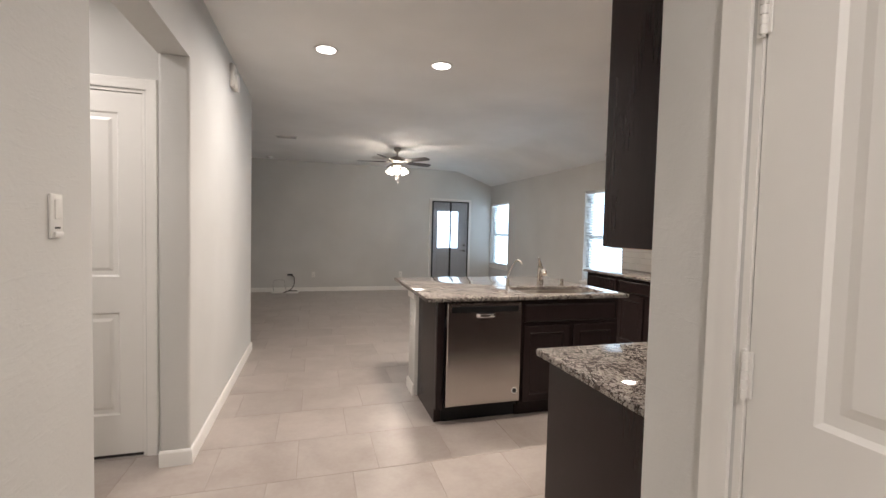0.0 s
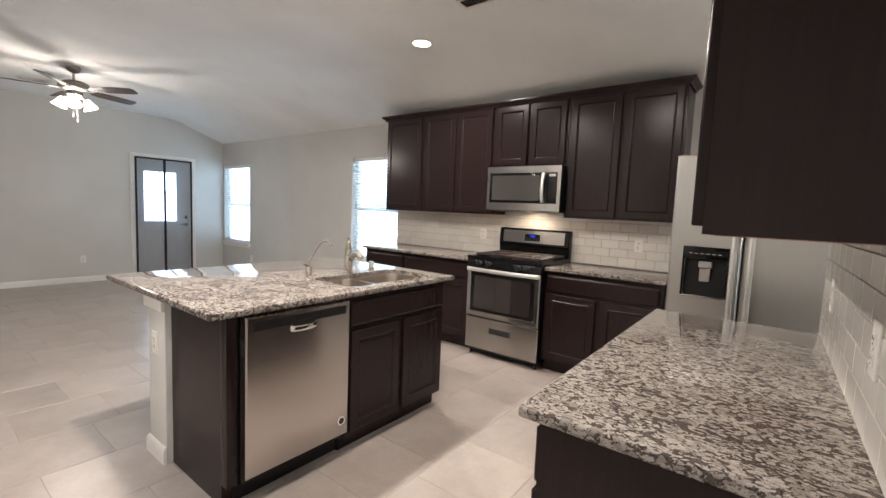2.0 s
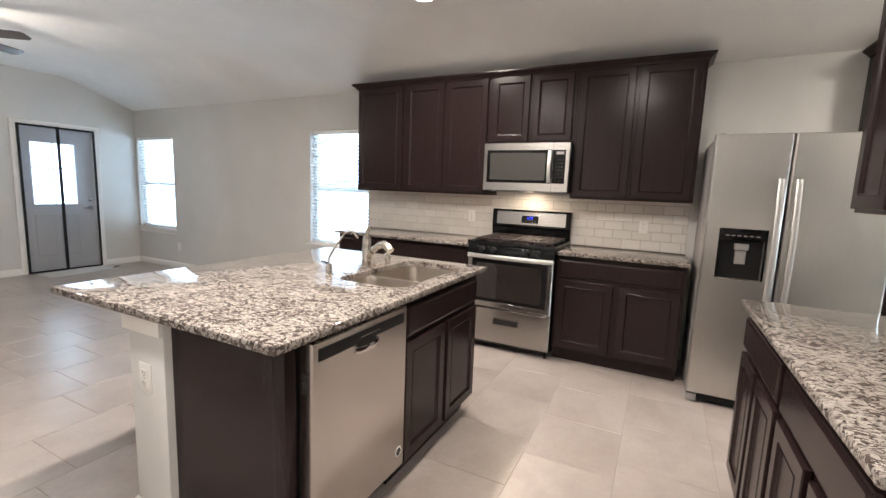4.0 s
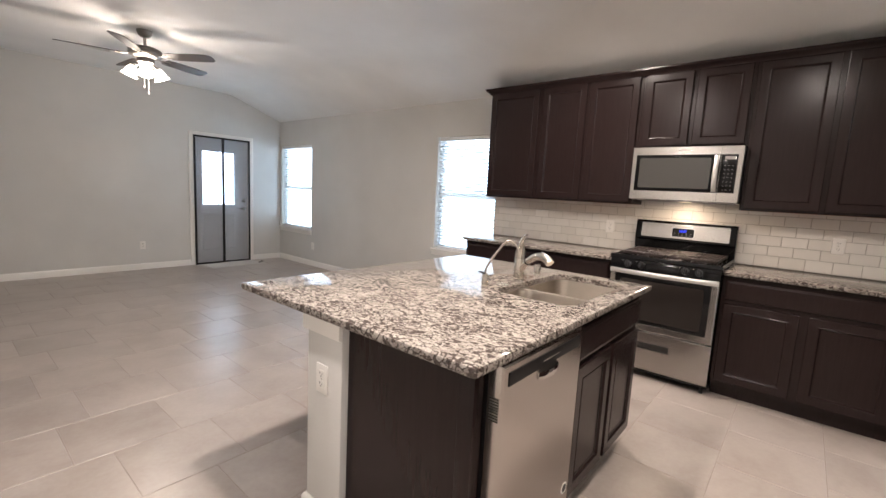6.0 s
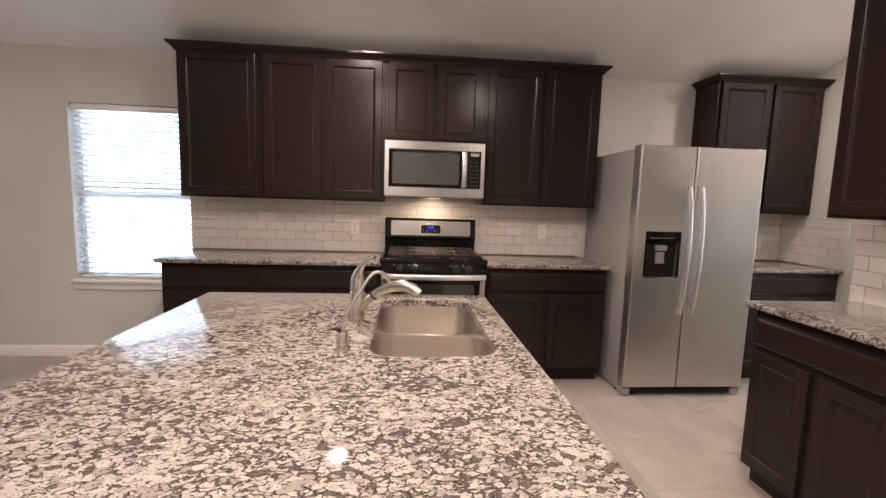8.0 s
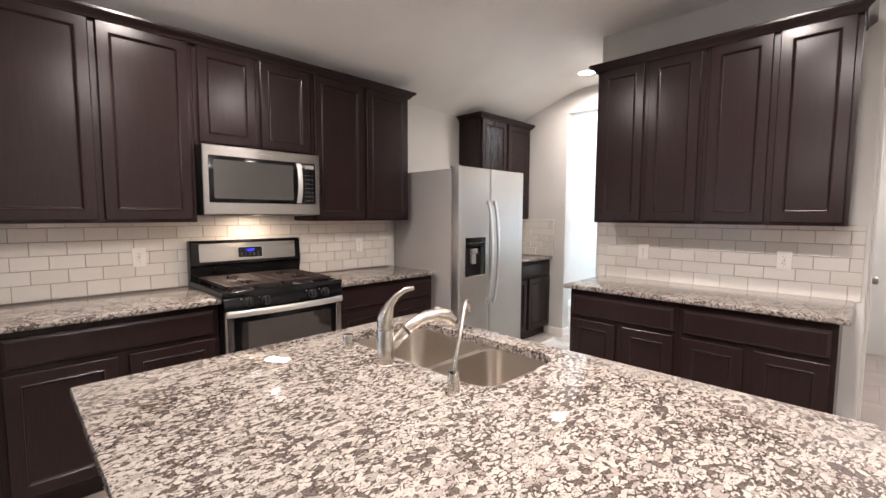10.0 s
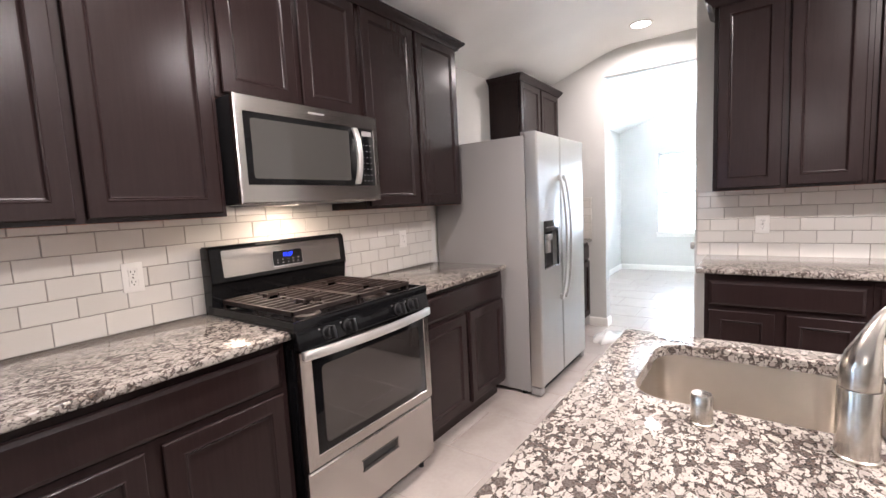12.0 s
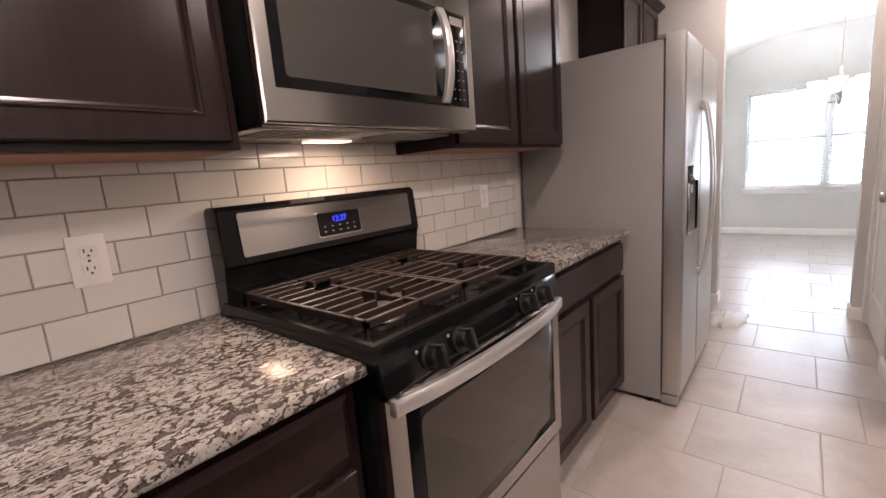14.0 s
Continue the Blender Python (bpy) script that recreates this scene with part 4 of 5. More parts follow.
def refrigerator():
    root = thing("refrigerator", "stainless side-by-side refrigerator with a black water dispenser", "refrigerator", pose(4.195, 3.062, 0, 0, 0, -90))
    W, HT, SP = 0.905, 1.78, 0.402
    part("cabinet_body", boxed(0.004, W - 0.004, 0.0, 0.735, 0.025, HT - 0.018, 0.006), FRSIDE, root, "grey painted steel sides")
    dz = (0.875, 1.195)
    for i, (a, b) in enumerate(((0.0, SP - 0.003), (SP + 0.003, W))):
        bm = bmesh.new()
        z0, z1, y0, y1 = 0.075, HT, -0.008, -0.09
        rings = [(a, b, z0, z1, y0), (a, b, z0, z1, y1 + 0.016), (a + 0.003, b - 0.003, z0, z1 - 0.002, y1 + 0.006), (a + 0.012, b - 0.012, z0 + 0.004, z1 - 0.006, y1)]
        if i == 0:
            rings += [(0.082, 0.335, dz[0], dz[1], y1), (0.086, 0.331, dz[0] + 0.004, dz[1] - 0.004, y1 + 0.055)]
        slab_rings(bm, rings)
        bm.faces.new([bm.verts.new(p) for p in ((a, y0, z0), (b, y0, z0), (b, y0, z1), (a, y0, z1))])
        bmesh.ops.remove_doubles(bm, verts=bm.verts, dist=1e-5)
        dr = part("door", bm, STEELV, root, "brushed stainless door", smooth=20)
        bm = bmesh.new()
        x = 0.360 if i == 0 else 0.447
        bow_handle(bm, (x, y1 - 0.014, 0.615), (x, y1 - 0.014, 1.508), 0.046, 0.030, 0.014, 22)
        for z in (0.635, 1.488):
            box(bm, x - 0.012, x + 0.012, y1 - 0.018, y1 + 0.001, z - 0.018, z + 0.018, 0.003)
        part("handle", bm, SATIN, dr, "pale satin metal handle")
        if i == 0:
            bm = bmesh.new()
            y = y1 - 0.004
            for r in ((0.080, 0.337, dz[1] - 0.075, dz[1] + 0.002), (0.080, 0.092, dz[0], dz[1] - 0.075), (0.325, 0.337, dz[0], dz[1] - 0.075)):
                box(bm, r[0], r[1], y, y + 0.012, r[2], r[3], 0.002)
            disp = part("dispenser", bm, BLACK, dr, "glossy black dispenser surround")
            part("dispenser_recess", boxed(0.093, 0.324, y1 + 0.038, y1 + 0.052, dz[0] + 0.006, dz[1] - 0.076), BLACKMATTE, dr)
            part("drip_tray", boxed(0.084, 0.333, y - 0.004, y1 + 0.050, dz[0] - 0.004, dz[0] + 0.006, 0.002), STEEL, dr)
            bm = bmesh.new()
            box(bm, 0.172, 0.246, y1 + 0.004, y1 + 0.037, 1.062, 1.102, 0.004)
            box(bm, 0.180, 0.238, y1 + 0.016, y1 + 0.037, 0.972, 1.058, 0.004)
            part("paddle", bm, FRSIDE, dr, "grey dispenser paddles")
            bm = bmesh.new()
            for k in range(6):
                box(bm, 0.115 + k * 0.032, 0.135 + k * 0.032, y - 0.0006, y + 0.002, 1.150, 1.155)
            part("button_marks", bm, FRSIDE, dr)
    bm = bmesh.new()
    box(bm, 0.06, W - 0.06, -0.055, 0.0, 0.02, 0.072, 0.003)
    for k in range(5):
        box(bm, 0.08, W - 0.08, -0.058, -0.055, 0.026 + k * 0.009, 0.030 + k * 0.009)
    part("kick_grille", bm, BLACKMATTE, root)
    for x in (0.035, W - 0.035):
        part("hinge_foot", boxed(x - 0.03, x + 0.03, -0.075, 0.0, 0.012, 0.062, 0.004), FRSIDE, root)
        bm = bmesh.new()
        cyl(bm, (x, 0.06, 0.0), (x, 0.06, 0.028), 0.018)
        part("foot", bm, BLACKMATTE, root)
        part("hinge_cover", boxed(x - 0.02, x + 0.02, -0.07, 0.03, HT - 0.016, HT + 0.006, 0.004), FRSIDE, root)


refrigerator()


def gas_range():
    root = thing("gas_range", "stainless and black gas range with five-burner top, clock lit", "range", pose(4.288, 4.797, 0, 0, 0, -90))
    W = 0.752
    part("body", boxed(0.004, W - 0.003, 0.022, 0.645, 0.05, 0.905, 0.002), BLACK, root, "black enamel body")
    for x in (0.04, W - 0.04):
        for y in (0.06, 0.56):
            bm = bmesh.new()
            cyl(bm, (x, y, 0), (x, y, 0.052), 0.014, 0.011, 12)
            part("levelling_foot", bm, BLACKMATTE, root)
    # storage drawer
    bm = bmesh.new()
    slab_rings(bm, [(0.004, W - 0.004, 0.075, 0.372, 0.021), (0.004, W - 0.004, 0.075, 0.372, 0.002), (0.010, W - 0.010, 0.081, 0.366, -0.004),
                    (0.265, 0.485, 0.245, 0.285, -0.004), (0.270, 0.480, 0.248, 0.282, 0.010)])
    dr = part("drawer", bm, STEEL, root, "brushed stainless storage drawer")
    bm = bmesh.new()
    box(bm, 0.262, 0.488, -0.008, -0.0045, 0.286, 0.292, 0.001, 1)
    box(bm, 0.262, 0.488, -0.008, -0.0045, 0.240, 0.245, 0.001, 1)
    box(bm, 0.272, 0.478, 0.006, 0.0095, 0.250, 0.280)
    part("slot_pull", bm, SLOT, dr, "dark slotted pull")
    # oven door
    bm = bmesh.new()
    slab_rings(bm, [(0.004, W - 0.004, 0.382, 0.838, 0.021), (0.004, W - 0.004, 0.382, 0.838, -0.006), (0.012, W - 0.012, 0.390, 0.830, -0.014),
                    (0.046, W - 0.046, 0.430, 0.829, -0.014), (0.048, W - 0.048, 0.432, 0.828, -0.011)])
    od = part("oven_door", bm, STEEL, root, "brushed stainless oven door frame")
    part("oven_glass", boxed(0.049, W - 0.049, -0.0125, -0.0085, 0.433, 0.827, 0.0015), BLACK, od, "black glass border")
    bm = bmesh.new()
    ring = [bm.verts.new((x, -0.0130, z)) for x, z in rounded(0.088, W - 0.088, 0.462, 0.768, 0.018, 3)]
    bm.faces.new(ring)
    r = bmesh.ops.extrude_face_region(bm, geom=list(bm.faces))
    bmesh.ops.translate(bm, verts=[v for v in r["geom"] if isinstance(v, bmesh.types.BMVert)], vec=(0, -0.0006, 0))
    part("oven_window", bm, DARKGLASS, od, "dark see-through window")
    bm = bmesh.new()
    bow_handle(bm, (0.018, -0.022, 0.826), (W - 0.018, -0.022, 0.826), 0.034, 0.034, 0.018, 20)
    for x in (0.022, W - 0.022):
        box(bm, x - 0.014, x + 0.014, -0.030, -0.010, 0.809, 0.843, 0.003)
    part("handle", bm, SATIN, od, "bowed stainless handle")
    # control panel, tilted a little
    bm = bmesh.new()
    vs = [(0.0, -0.020, 0.846), (0.0, 0.0, 0.925), (0.0, 0.06, 0.925), (0.0, 0.06, 0.846)]
    a = [bm.verts.new(v) for v in vs]
    b = [bm.verts.new((W, v[1], v[2])) for v in vs]
    for k in range(4):
        bm.faces.new((a[k], a[(k + 1) % 4], b[(k + 1) % 4], b[k]))
    bm.faces.new(a), bm.faces.new(b)
    bmesh.ops.bevel(bm, geom=list(bm.edges), offset=0.004, segments=2, affect="EDGES", profile=0.5)
    cp = part("control_panel", bm, BLACK, root, "glossy black control panel")
    for x in (0.132, 0.234, 0.530, 0.620):
        bm = bmesh.new()
        lathe(bm, 0, 0, [(0.029, 0), (0.029, 0.005), (0.023, 0.007), (0.021, 0.026), (0.019, 0.028), (0.0, 0.0285)], 20)
        box(bm, -0.0065, 0.0065, -0.025, 0.025, 0.006, 0.044, 0.003)
        bm.transform(Matrix.Translation((x, -0.013, 0.881)) @ Matrix.Rotation(radians(76), 4, "X"))
        part("knob", bm, BLACKMATTE, cp, "black burner knob")
        bm = bmesh.new()
        box(bm, x - 0.042, x - 0.036, -0.0135, -0.0113, 0.902, 0.908)
        part("knob_mark", bm, FRSIDE, cp)
    # cooktop
    bm = bmesh.new()
    slab_rings(bm, [(0.004, W - 0.004, 0.0, 0.610, 0.905), (0.004, W - 0.004, 0.0, 0.610, 0.9155), (-0.010, W + 0.004, -0.003, 0.610, 0.916), (-0.006, W + 0.003, -0.003, 0.610, 0.944), (-0.003, W, 0.0, 0.610, 0.950), (0.012, W - 0.014, 0.016, 0.595, 0.950), (0.026, W - 0.028, 0.032, 0.585, 0.922)])
    bm.transform(Matrix(((1, 0, 0, 0), (0, 0, 1, 0), (0, 1, 0, 0), (0, 0, 0, 1))))
    ct = part("cooktop", bm, BLACK, root, "black enamel cooktop")
    burners = ((0.18, 0.185, 0.042), (0.17, 0.45, 0.034), (0.376, 0.305, 0.045), (0.575, 0.185, 0.048), (0.582, 0.45, 0.036))
    for x, y, r in burners:
        bm = bmesh.new()
        lathe(bm, x, y, [(r + 0.022, 0.9205), (r + 0.020, 0.925), (r + 0.004, 0.930), (r, 0.942), (0.0, 0.942)], 24)
        bp = part("burner_head", bm, IRON, ct, "dull dark metal burner head")
        bm = bmesh.new()
        lathe(bm, x, y, [(r - 0.004, 0.9425), (r - 0.003, 0.949), (r - 0.008, 0.9515), (0.0, 0.952)], 24)
        part("burner_cap", bm, IRON, bp, "black burner cap")
    for g, (gx0, gx1) in enumerate(((0.042, 0.374), (0.379, 0.712))):
        bm = bmesh.new()
        gy0, gy1, z0, z1 = 0.072, 0.580, 0.954, 0.972
        bw = 0.0060
        cx, cy0, cy1 = (gx0 + gx1) / 2, 0.185, 0.45
        box(bm, gx0, gx1, gy0, gy0 + 2 * bw, z0, z1, 0.0015, 1)
        box(bm, gx0, gx1, gy1 - 2 * bw, gy1, z0, z1, 0.0015, 1)
        box(bm, gx0, gx0 + 2 * bw, gy0, gy1, z0, z1, 0.0015, 1)
        box(bm, gx1 - 2 * bw, gx1, gy0, gy1, z0, z1, 0.0015, 1)
        box(bm, gx0, gx1, 0.320 - bw, 0.320 + bw, z0, z1, 0.0015, 1)
        for k in range(1, 10):
            y = gy0 + k * (gy1 - gy0) / 10
            if abs(y - 0.320) < 0.02:
                continue
            near = min(abs(y - cy0), abs(y - cy1))
            cut = 0.045 if near < 0.05 else 0.0
            if cut:
                box(bm, gx0, cx - cut, y - bw * 0.8, y + bw * 0.8, z0, z1, 0.0012, 1)
                box(bm, cx + cut, gx1, y - bw * 0.8, y + bw * 0.8, z0, z1, 0.0012, 1)
            else:
                box(bm, gx0, gx1, y - bw * 0.8, y + bw * 0.8, z0, z1, 0.0012, 1)
        for y0_, y1_ in ((gy0, cy0 - 0.04), (cy0 + 0.04, 0.320), (0.320, cy1 - 0.04), (cy1 + 0.04, gy1)):
            box(bm, cx - bw, cx + bw, y0_, y1_, z0, z1, 0.0012, 1)
        for x in (gx0 + bw, gx1 - bw):
            for y in (gy0 + bw, 0.320, gy1 - bw):
                box(bm, x - 0.004, x + 0.004, y - 0.004, y + 0.004, 0.922, z0 + 0.002)
        part("grate", bm, IRON, root, "cast iron burner grate")
    # backguard
    bm = bmesh.new()
    prof = [(0.651, 0.906), (0.586, 0.906), (0.582, 1.040), (0.562, 1.052), (0.574, 1.198), (0.588, 1.210), (0.636, 1.210), (0.651, 1.200)]
    a = [bm.verts.new((0.0, y, z)) for y, z in prof]
    b = [bm.verts.new((W, y, z)) for y, z in prof]
    for k in range(len(prof)):
        j = (k + 1) % len(prof)
        bm.faces.new((a[k], a[j], b[j], b[k]))
    bm.faces.new(a), bm.faces.new(b)
    bmesh.ops.bevel(bm, geom=[e for e in bm.edges if abs(e.verts[0].co.x - e.verts[1].co.x) < 0.001], offset=0.007, segments=3, affect="EDGES", profile=0.5)
    bg = part("backguard", bm, BLACK, root, "glossy black backguard")
    tilt = Matrix.Translation((0, 0.5600, 1.064)) @ Matrix.Rotation(radians(-5.0), 4, "X")

    def plate(name, x0, x1, z0, z1, y, t, m, label, r=0.008):
        bm = bmesh.new()
        ring = [bm.verts.new((x, y, z)) for x, z in rounded(x0, x1, z0, z1, r, 4)]
        bm.faces.new(ring)
        e = bmesh.ops.extrude_face_region(bm, geom=list(bm.faces))
        bmesh.ops.translate(bm, verts=[v for v in e["geom"] if isinstance(v, bmesh.types.BMVert)], vec=(0, -t, 0))
        bm.transform(tilt)
        return part(name, bm, m, bg, label)

    plate("backguard_plate", 0.050, W - 0.045, 0.006, 0.126, 0.002, 0.0045, STEEL, "brushed stainless front plate")
    plate("clock_surround", 0.290, 0.462, 0.018, 0.098, -0.0028, 0.0020, CHROME, "chrome clock rim")
    plate("clock_panel", 0.294, 0.458, 0.022, 0.094, -0.0050, 0.0020, BLACK, "black clock panel")
    cu = bpy.data.curves.new("digits", "FONT")
    cu.body, cu.size, cu.align_x, cu.extrude = "12:37", 0.026, "CENTER", 0.0002
    tmp = bpy.data.objects.new("tmp", cu)
    me = bpy.data.meshes.new_from_object(tmp)
    me.materials.clear()
    me.materials.append(CLOCKGLOW)
    me.transform(tilt @ Matrix.Translation((0.374, -0.0076, 0.064)) @ Matrix.Rotation(radians(90), 4, "X"))
    dg = new("clock_digits", me)
    dg.parent = bg
    tagged(dg, label="glowing blue clock digits 12:37")
    bpy.data.objects.remove(tmp)
    for k in range(5):
        for z in (0.034, 0.050):
            bm = boxed(0.312 + k * 0.029, 0.319 + k * 0.029, -0.0076, -0.0071, z, z + 0.003)
            bm.transform(tilt)
            part("button_mark", bm, FRSIDE, bg, "small grey button mark")


gas_range()


def microwave():
    root = thing("microwave", "stainless over-the-range microwave with dark window", "microwave", pose(4.575, 4.797, 1.380, 0, 0, -90))
    W, HT = 0.756, 0.418
    part("body", boxed(0.004, W - 0.004, 0.0, 0.370, 0.006, HT - 0.002, 0.002), BLACKMATTE, root, "black painted sides")
    bm = bmesh.new()
    slab_rings(bm, [(0.0, 0.618, 0.004, HT, -0.001), (0.0, 0.618, 0.004, HT, -0.020), (0.004, 0.618, 0.008, HT - 0.004, -0.024),
                    (0.032, 0.617, 0.075, HT - 0.062, -0.024), (0.034, 0.617, 0.077, HT - 0.064, -0.0215)])
    dr = part("door", bm, STEEL, root, "brushed stainless door")
    part("door_glass", boxed(0.034, 0.617, -0.0235, -0.0205, 0.077, HT - 0.064, 0.001), BLACK, dr, "black glass border")
    bm = bmesh.new()
    ring = [bm.verts.new((x, -0.0240, z)) for x, z in rounded(0.060, 0.560, 0.100, HT - 0.086, 0.010, 3)]
    bm.faces.new(ring)
    part("window", bm, MWGLASS, dr, "grey perforated window")
    bm = bmesh.new()
    bow_handle(bm, (0.596, -0.028, 0.083), (0.596, -0.028, HT - 0.068), 0.028, 0.030, 0.016)
    for z in (0.093, HT - 0.078):
        box(bm, 0.586, 0.606, -0.032, -0.0238, z - 0.01, z + 0.01, 0.002)
    part("handle", bm, SATIN, dr, "bowed satin metal handle")
    bm = bmesh.new()
    slab_rings(bm, [(0.620, W, 0.004, HT, -0.001), (0.620, W, 0.004, HT, -0.020), (0.620, W - 0.004, 0.008, HT - 0.004, -0.024),
                    (0.6205, W - 0.030, 0.075, HT - 0.062, -0.024), (0.6205, W - 0.032, 0.077, HT - 0.064, -0.0215)])
    cp = part("control_side", bm, STEEL, root, "brushed stainless control side")
    part("control_panel", boxed(0.6215, W - 0.033, -0.0235, -0.0205, 0.078, HT - 0.065, 0.001), BLACK, cp, "glossy black control panel")
    bm = bmesh.new()
    box(bm, 0.645, 0.710, -0.0242, -0.0236, 0.318, 0.342)
    part("display", bm, FRSIDE, cp, "dim grey display")
    for i in range(7):
        bm = bmesh.new()
        for j in range(3):
            box(bm, 0.646 + j * 0.024, 0.654 + j * 0.024, -0.0241, -0.0236, 0.098 + i * 0.029, 0.101 + i * 0.029)
        part("key_row", bm, FRSIDE, cp, "row of small grey key marks")
    bm = bmesh.new()
    box(bm, 0.335, 0.420, -0.0244, -0.0241, HT - 0.034, HT - 0.026)
    part("maker_plate", bm, FRSIDE, dr, "small grey maker's mark")
    part("underside", boxed(0.01, W - 0.01, 0.012, 0.36, 0.0, 0.0055, 0.001), STEEL, root, "metal underside")
    for x in (0.05, 0.44):
        bm = bmesh.new()
        box(bm, x, x + 0.27, 0.06, 0.20, -0.003, -0.0005, 0.001, 1)
        gf = part("grease_filter", bm, FRSIDE, root, "aluminium mesh filter")
        for k in range(9):
            part("filter_rib", boxed(x + 0.012 + k * 0.028, x + 0.022 + k * 0.028, 0.07, 0.19, -0.005, -0.0031), FRSIDE, gf)
    part("lamp_lens", boxed(0.31, 0.46, 0.27, 0.33, -0.003, -0.0005, 0.001), HOODGLOW, root, "lit lamp lens")


microwave()


def dishwasher():
    root = thing("dishwasher", "brushed stainless dishwasher, shut, in the island", "dishwasher", pose(1.826, 4.292, 0))
    W = 0.565
    part("tub", boxed(0.004, W - 0.004, 0.012, 0.58, 0.10, 0.872), BLACKMATTE, root, "dark tub casing")
    bm = bmesh.new()
    slab_rings(bm, [(0.0, W, 0.142, 0.872, 0.010), (0.0, W, 0.142, 0.872, -0.034), (0.006, W - 0.006, 0.148, 0.866, -0.041), (0.006, W - 0.006, 0.148, 0.803, -0.041)])
    bm.faces.ensure_lookup_table()
    dr = part("door", bm, STEELD, root, "brushed stainless door", smooth=20)
    bm = bmesh.new()
    slab_rings(bm, [(0.030, W - 0.030, 0.806, 0.848, -0.0405), (0.030, W - 0.030, 0.806, 0.848, -0.0435), (0.032, W - 0.032, 0.808, 0.846, -0.044)])
    part("control_strip", bm, BLACKMATTE, dr, "dark grey control strip")
    bm = bmesh.new()
    for k in range(7):
        box(bm, 0.245 + k * 0.017, 0.254 + k * 0.017, -0.0447, -0.0441, 0.824, 0.829)
    part("button_marks", bm, CHROME, dr)
    # Flat dark patch on the door in place of the pocket's shade.
    bm = bmesh.new()
    ring = [bm.verts.new((x, -0.0414, z)) for x, z in rounded(0.212, 0.352, 0.765, 0.805, 0.019, 5)]
    bm.faces.new(ring)
    hd = part("handle_pocket", bm, SLOT, dr, "dark patch for the shade in the pocket behind the handle")
    bm = bmesh.new()
    bow_handle(bm, (0.212, -0.0425, 0.784), (0.352, -0.0425, 0.784), 0.016, 0.026, 0.008, 10)
    part("handle", bm, CHROME, hd, "bright metal pocket handle")
    bm = bmesh.new()
    lathe(bm, 0, 0, [(0.024, 0), (0.024, 0.0008), (0.0, 0.0008)], 24)
    bm.transform(Matrix.Translation((W - 0.045, -0.0411, 0.225)) @ Matrix.Rotation(radians(90), 4, "X"))
    bd = part("round_badge", bm, PLASTIC, dr, "white round sticker")
    bm = bmesh.new()
    lathe(bm, 0, 0, [(0.017, 0), (0.017, 0.0006), (0.0, 0.0006)], 20)
    bm.transform(Matrix.Translation((W - 0.045, -0.0421, 0.225)) @ Matrix.Rotation(radians(90), 4, "X"))
    part("badge_mark", bm, SLOT, bd, "dark mark on the sticker")
    # Vent slots are not cut; dark strips carry their shade as colour.
    bm = bmesh.new()
    for k in range(9):
        box(bm, -0.0022, 0.0004, -0.030, 0.002, 0.70 + k * 0.0085, 0.7045 + k * 0.0085)
    part("side_vent", bm, SLOT, dr, "dark strips for the shaded vent slots in the door's edge")


dishwasher()


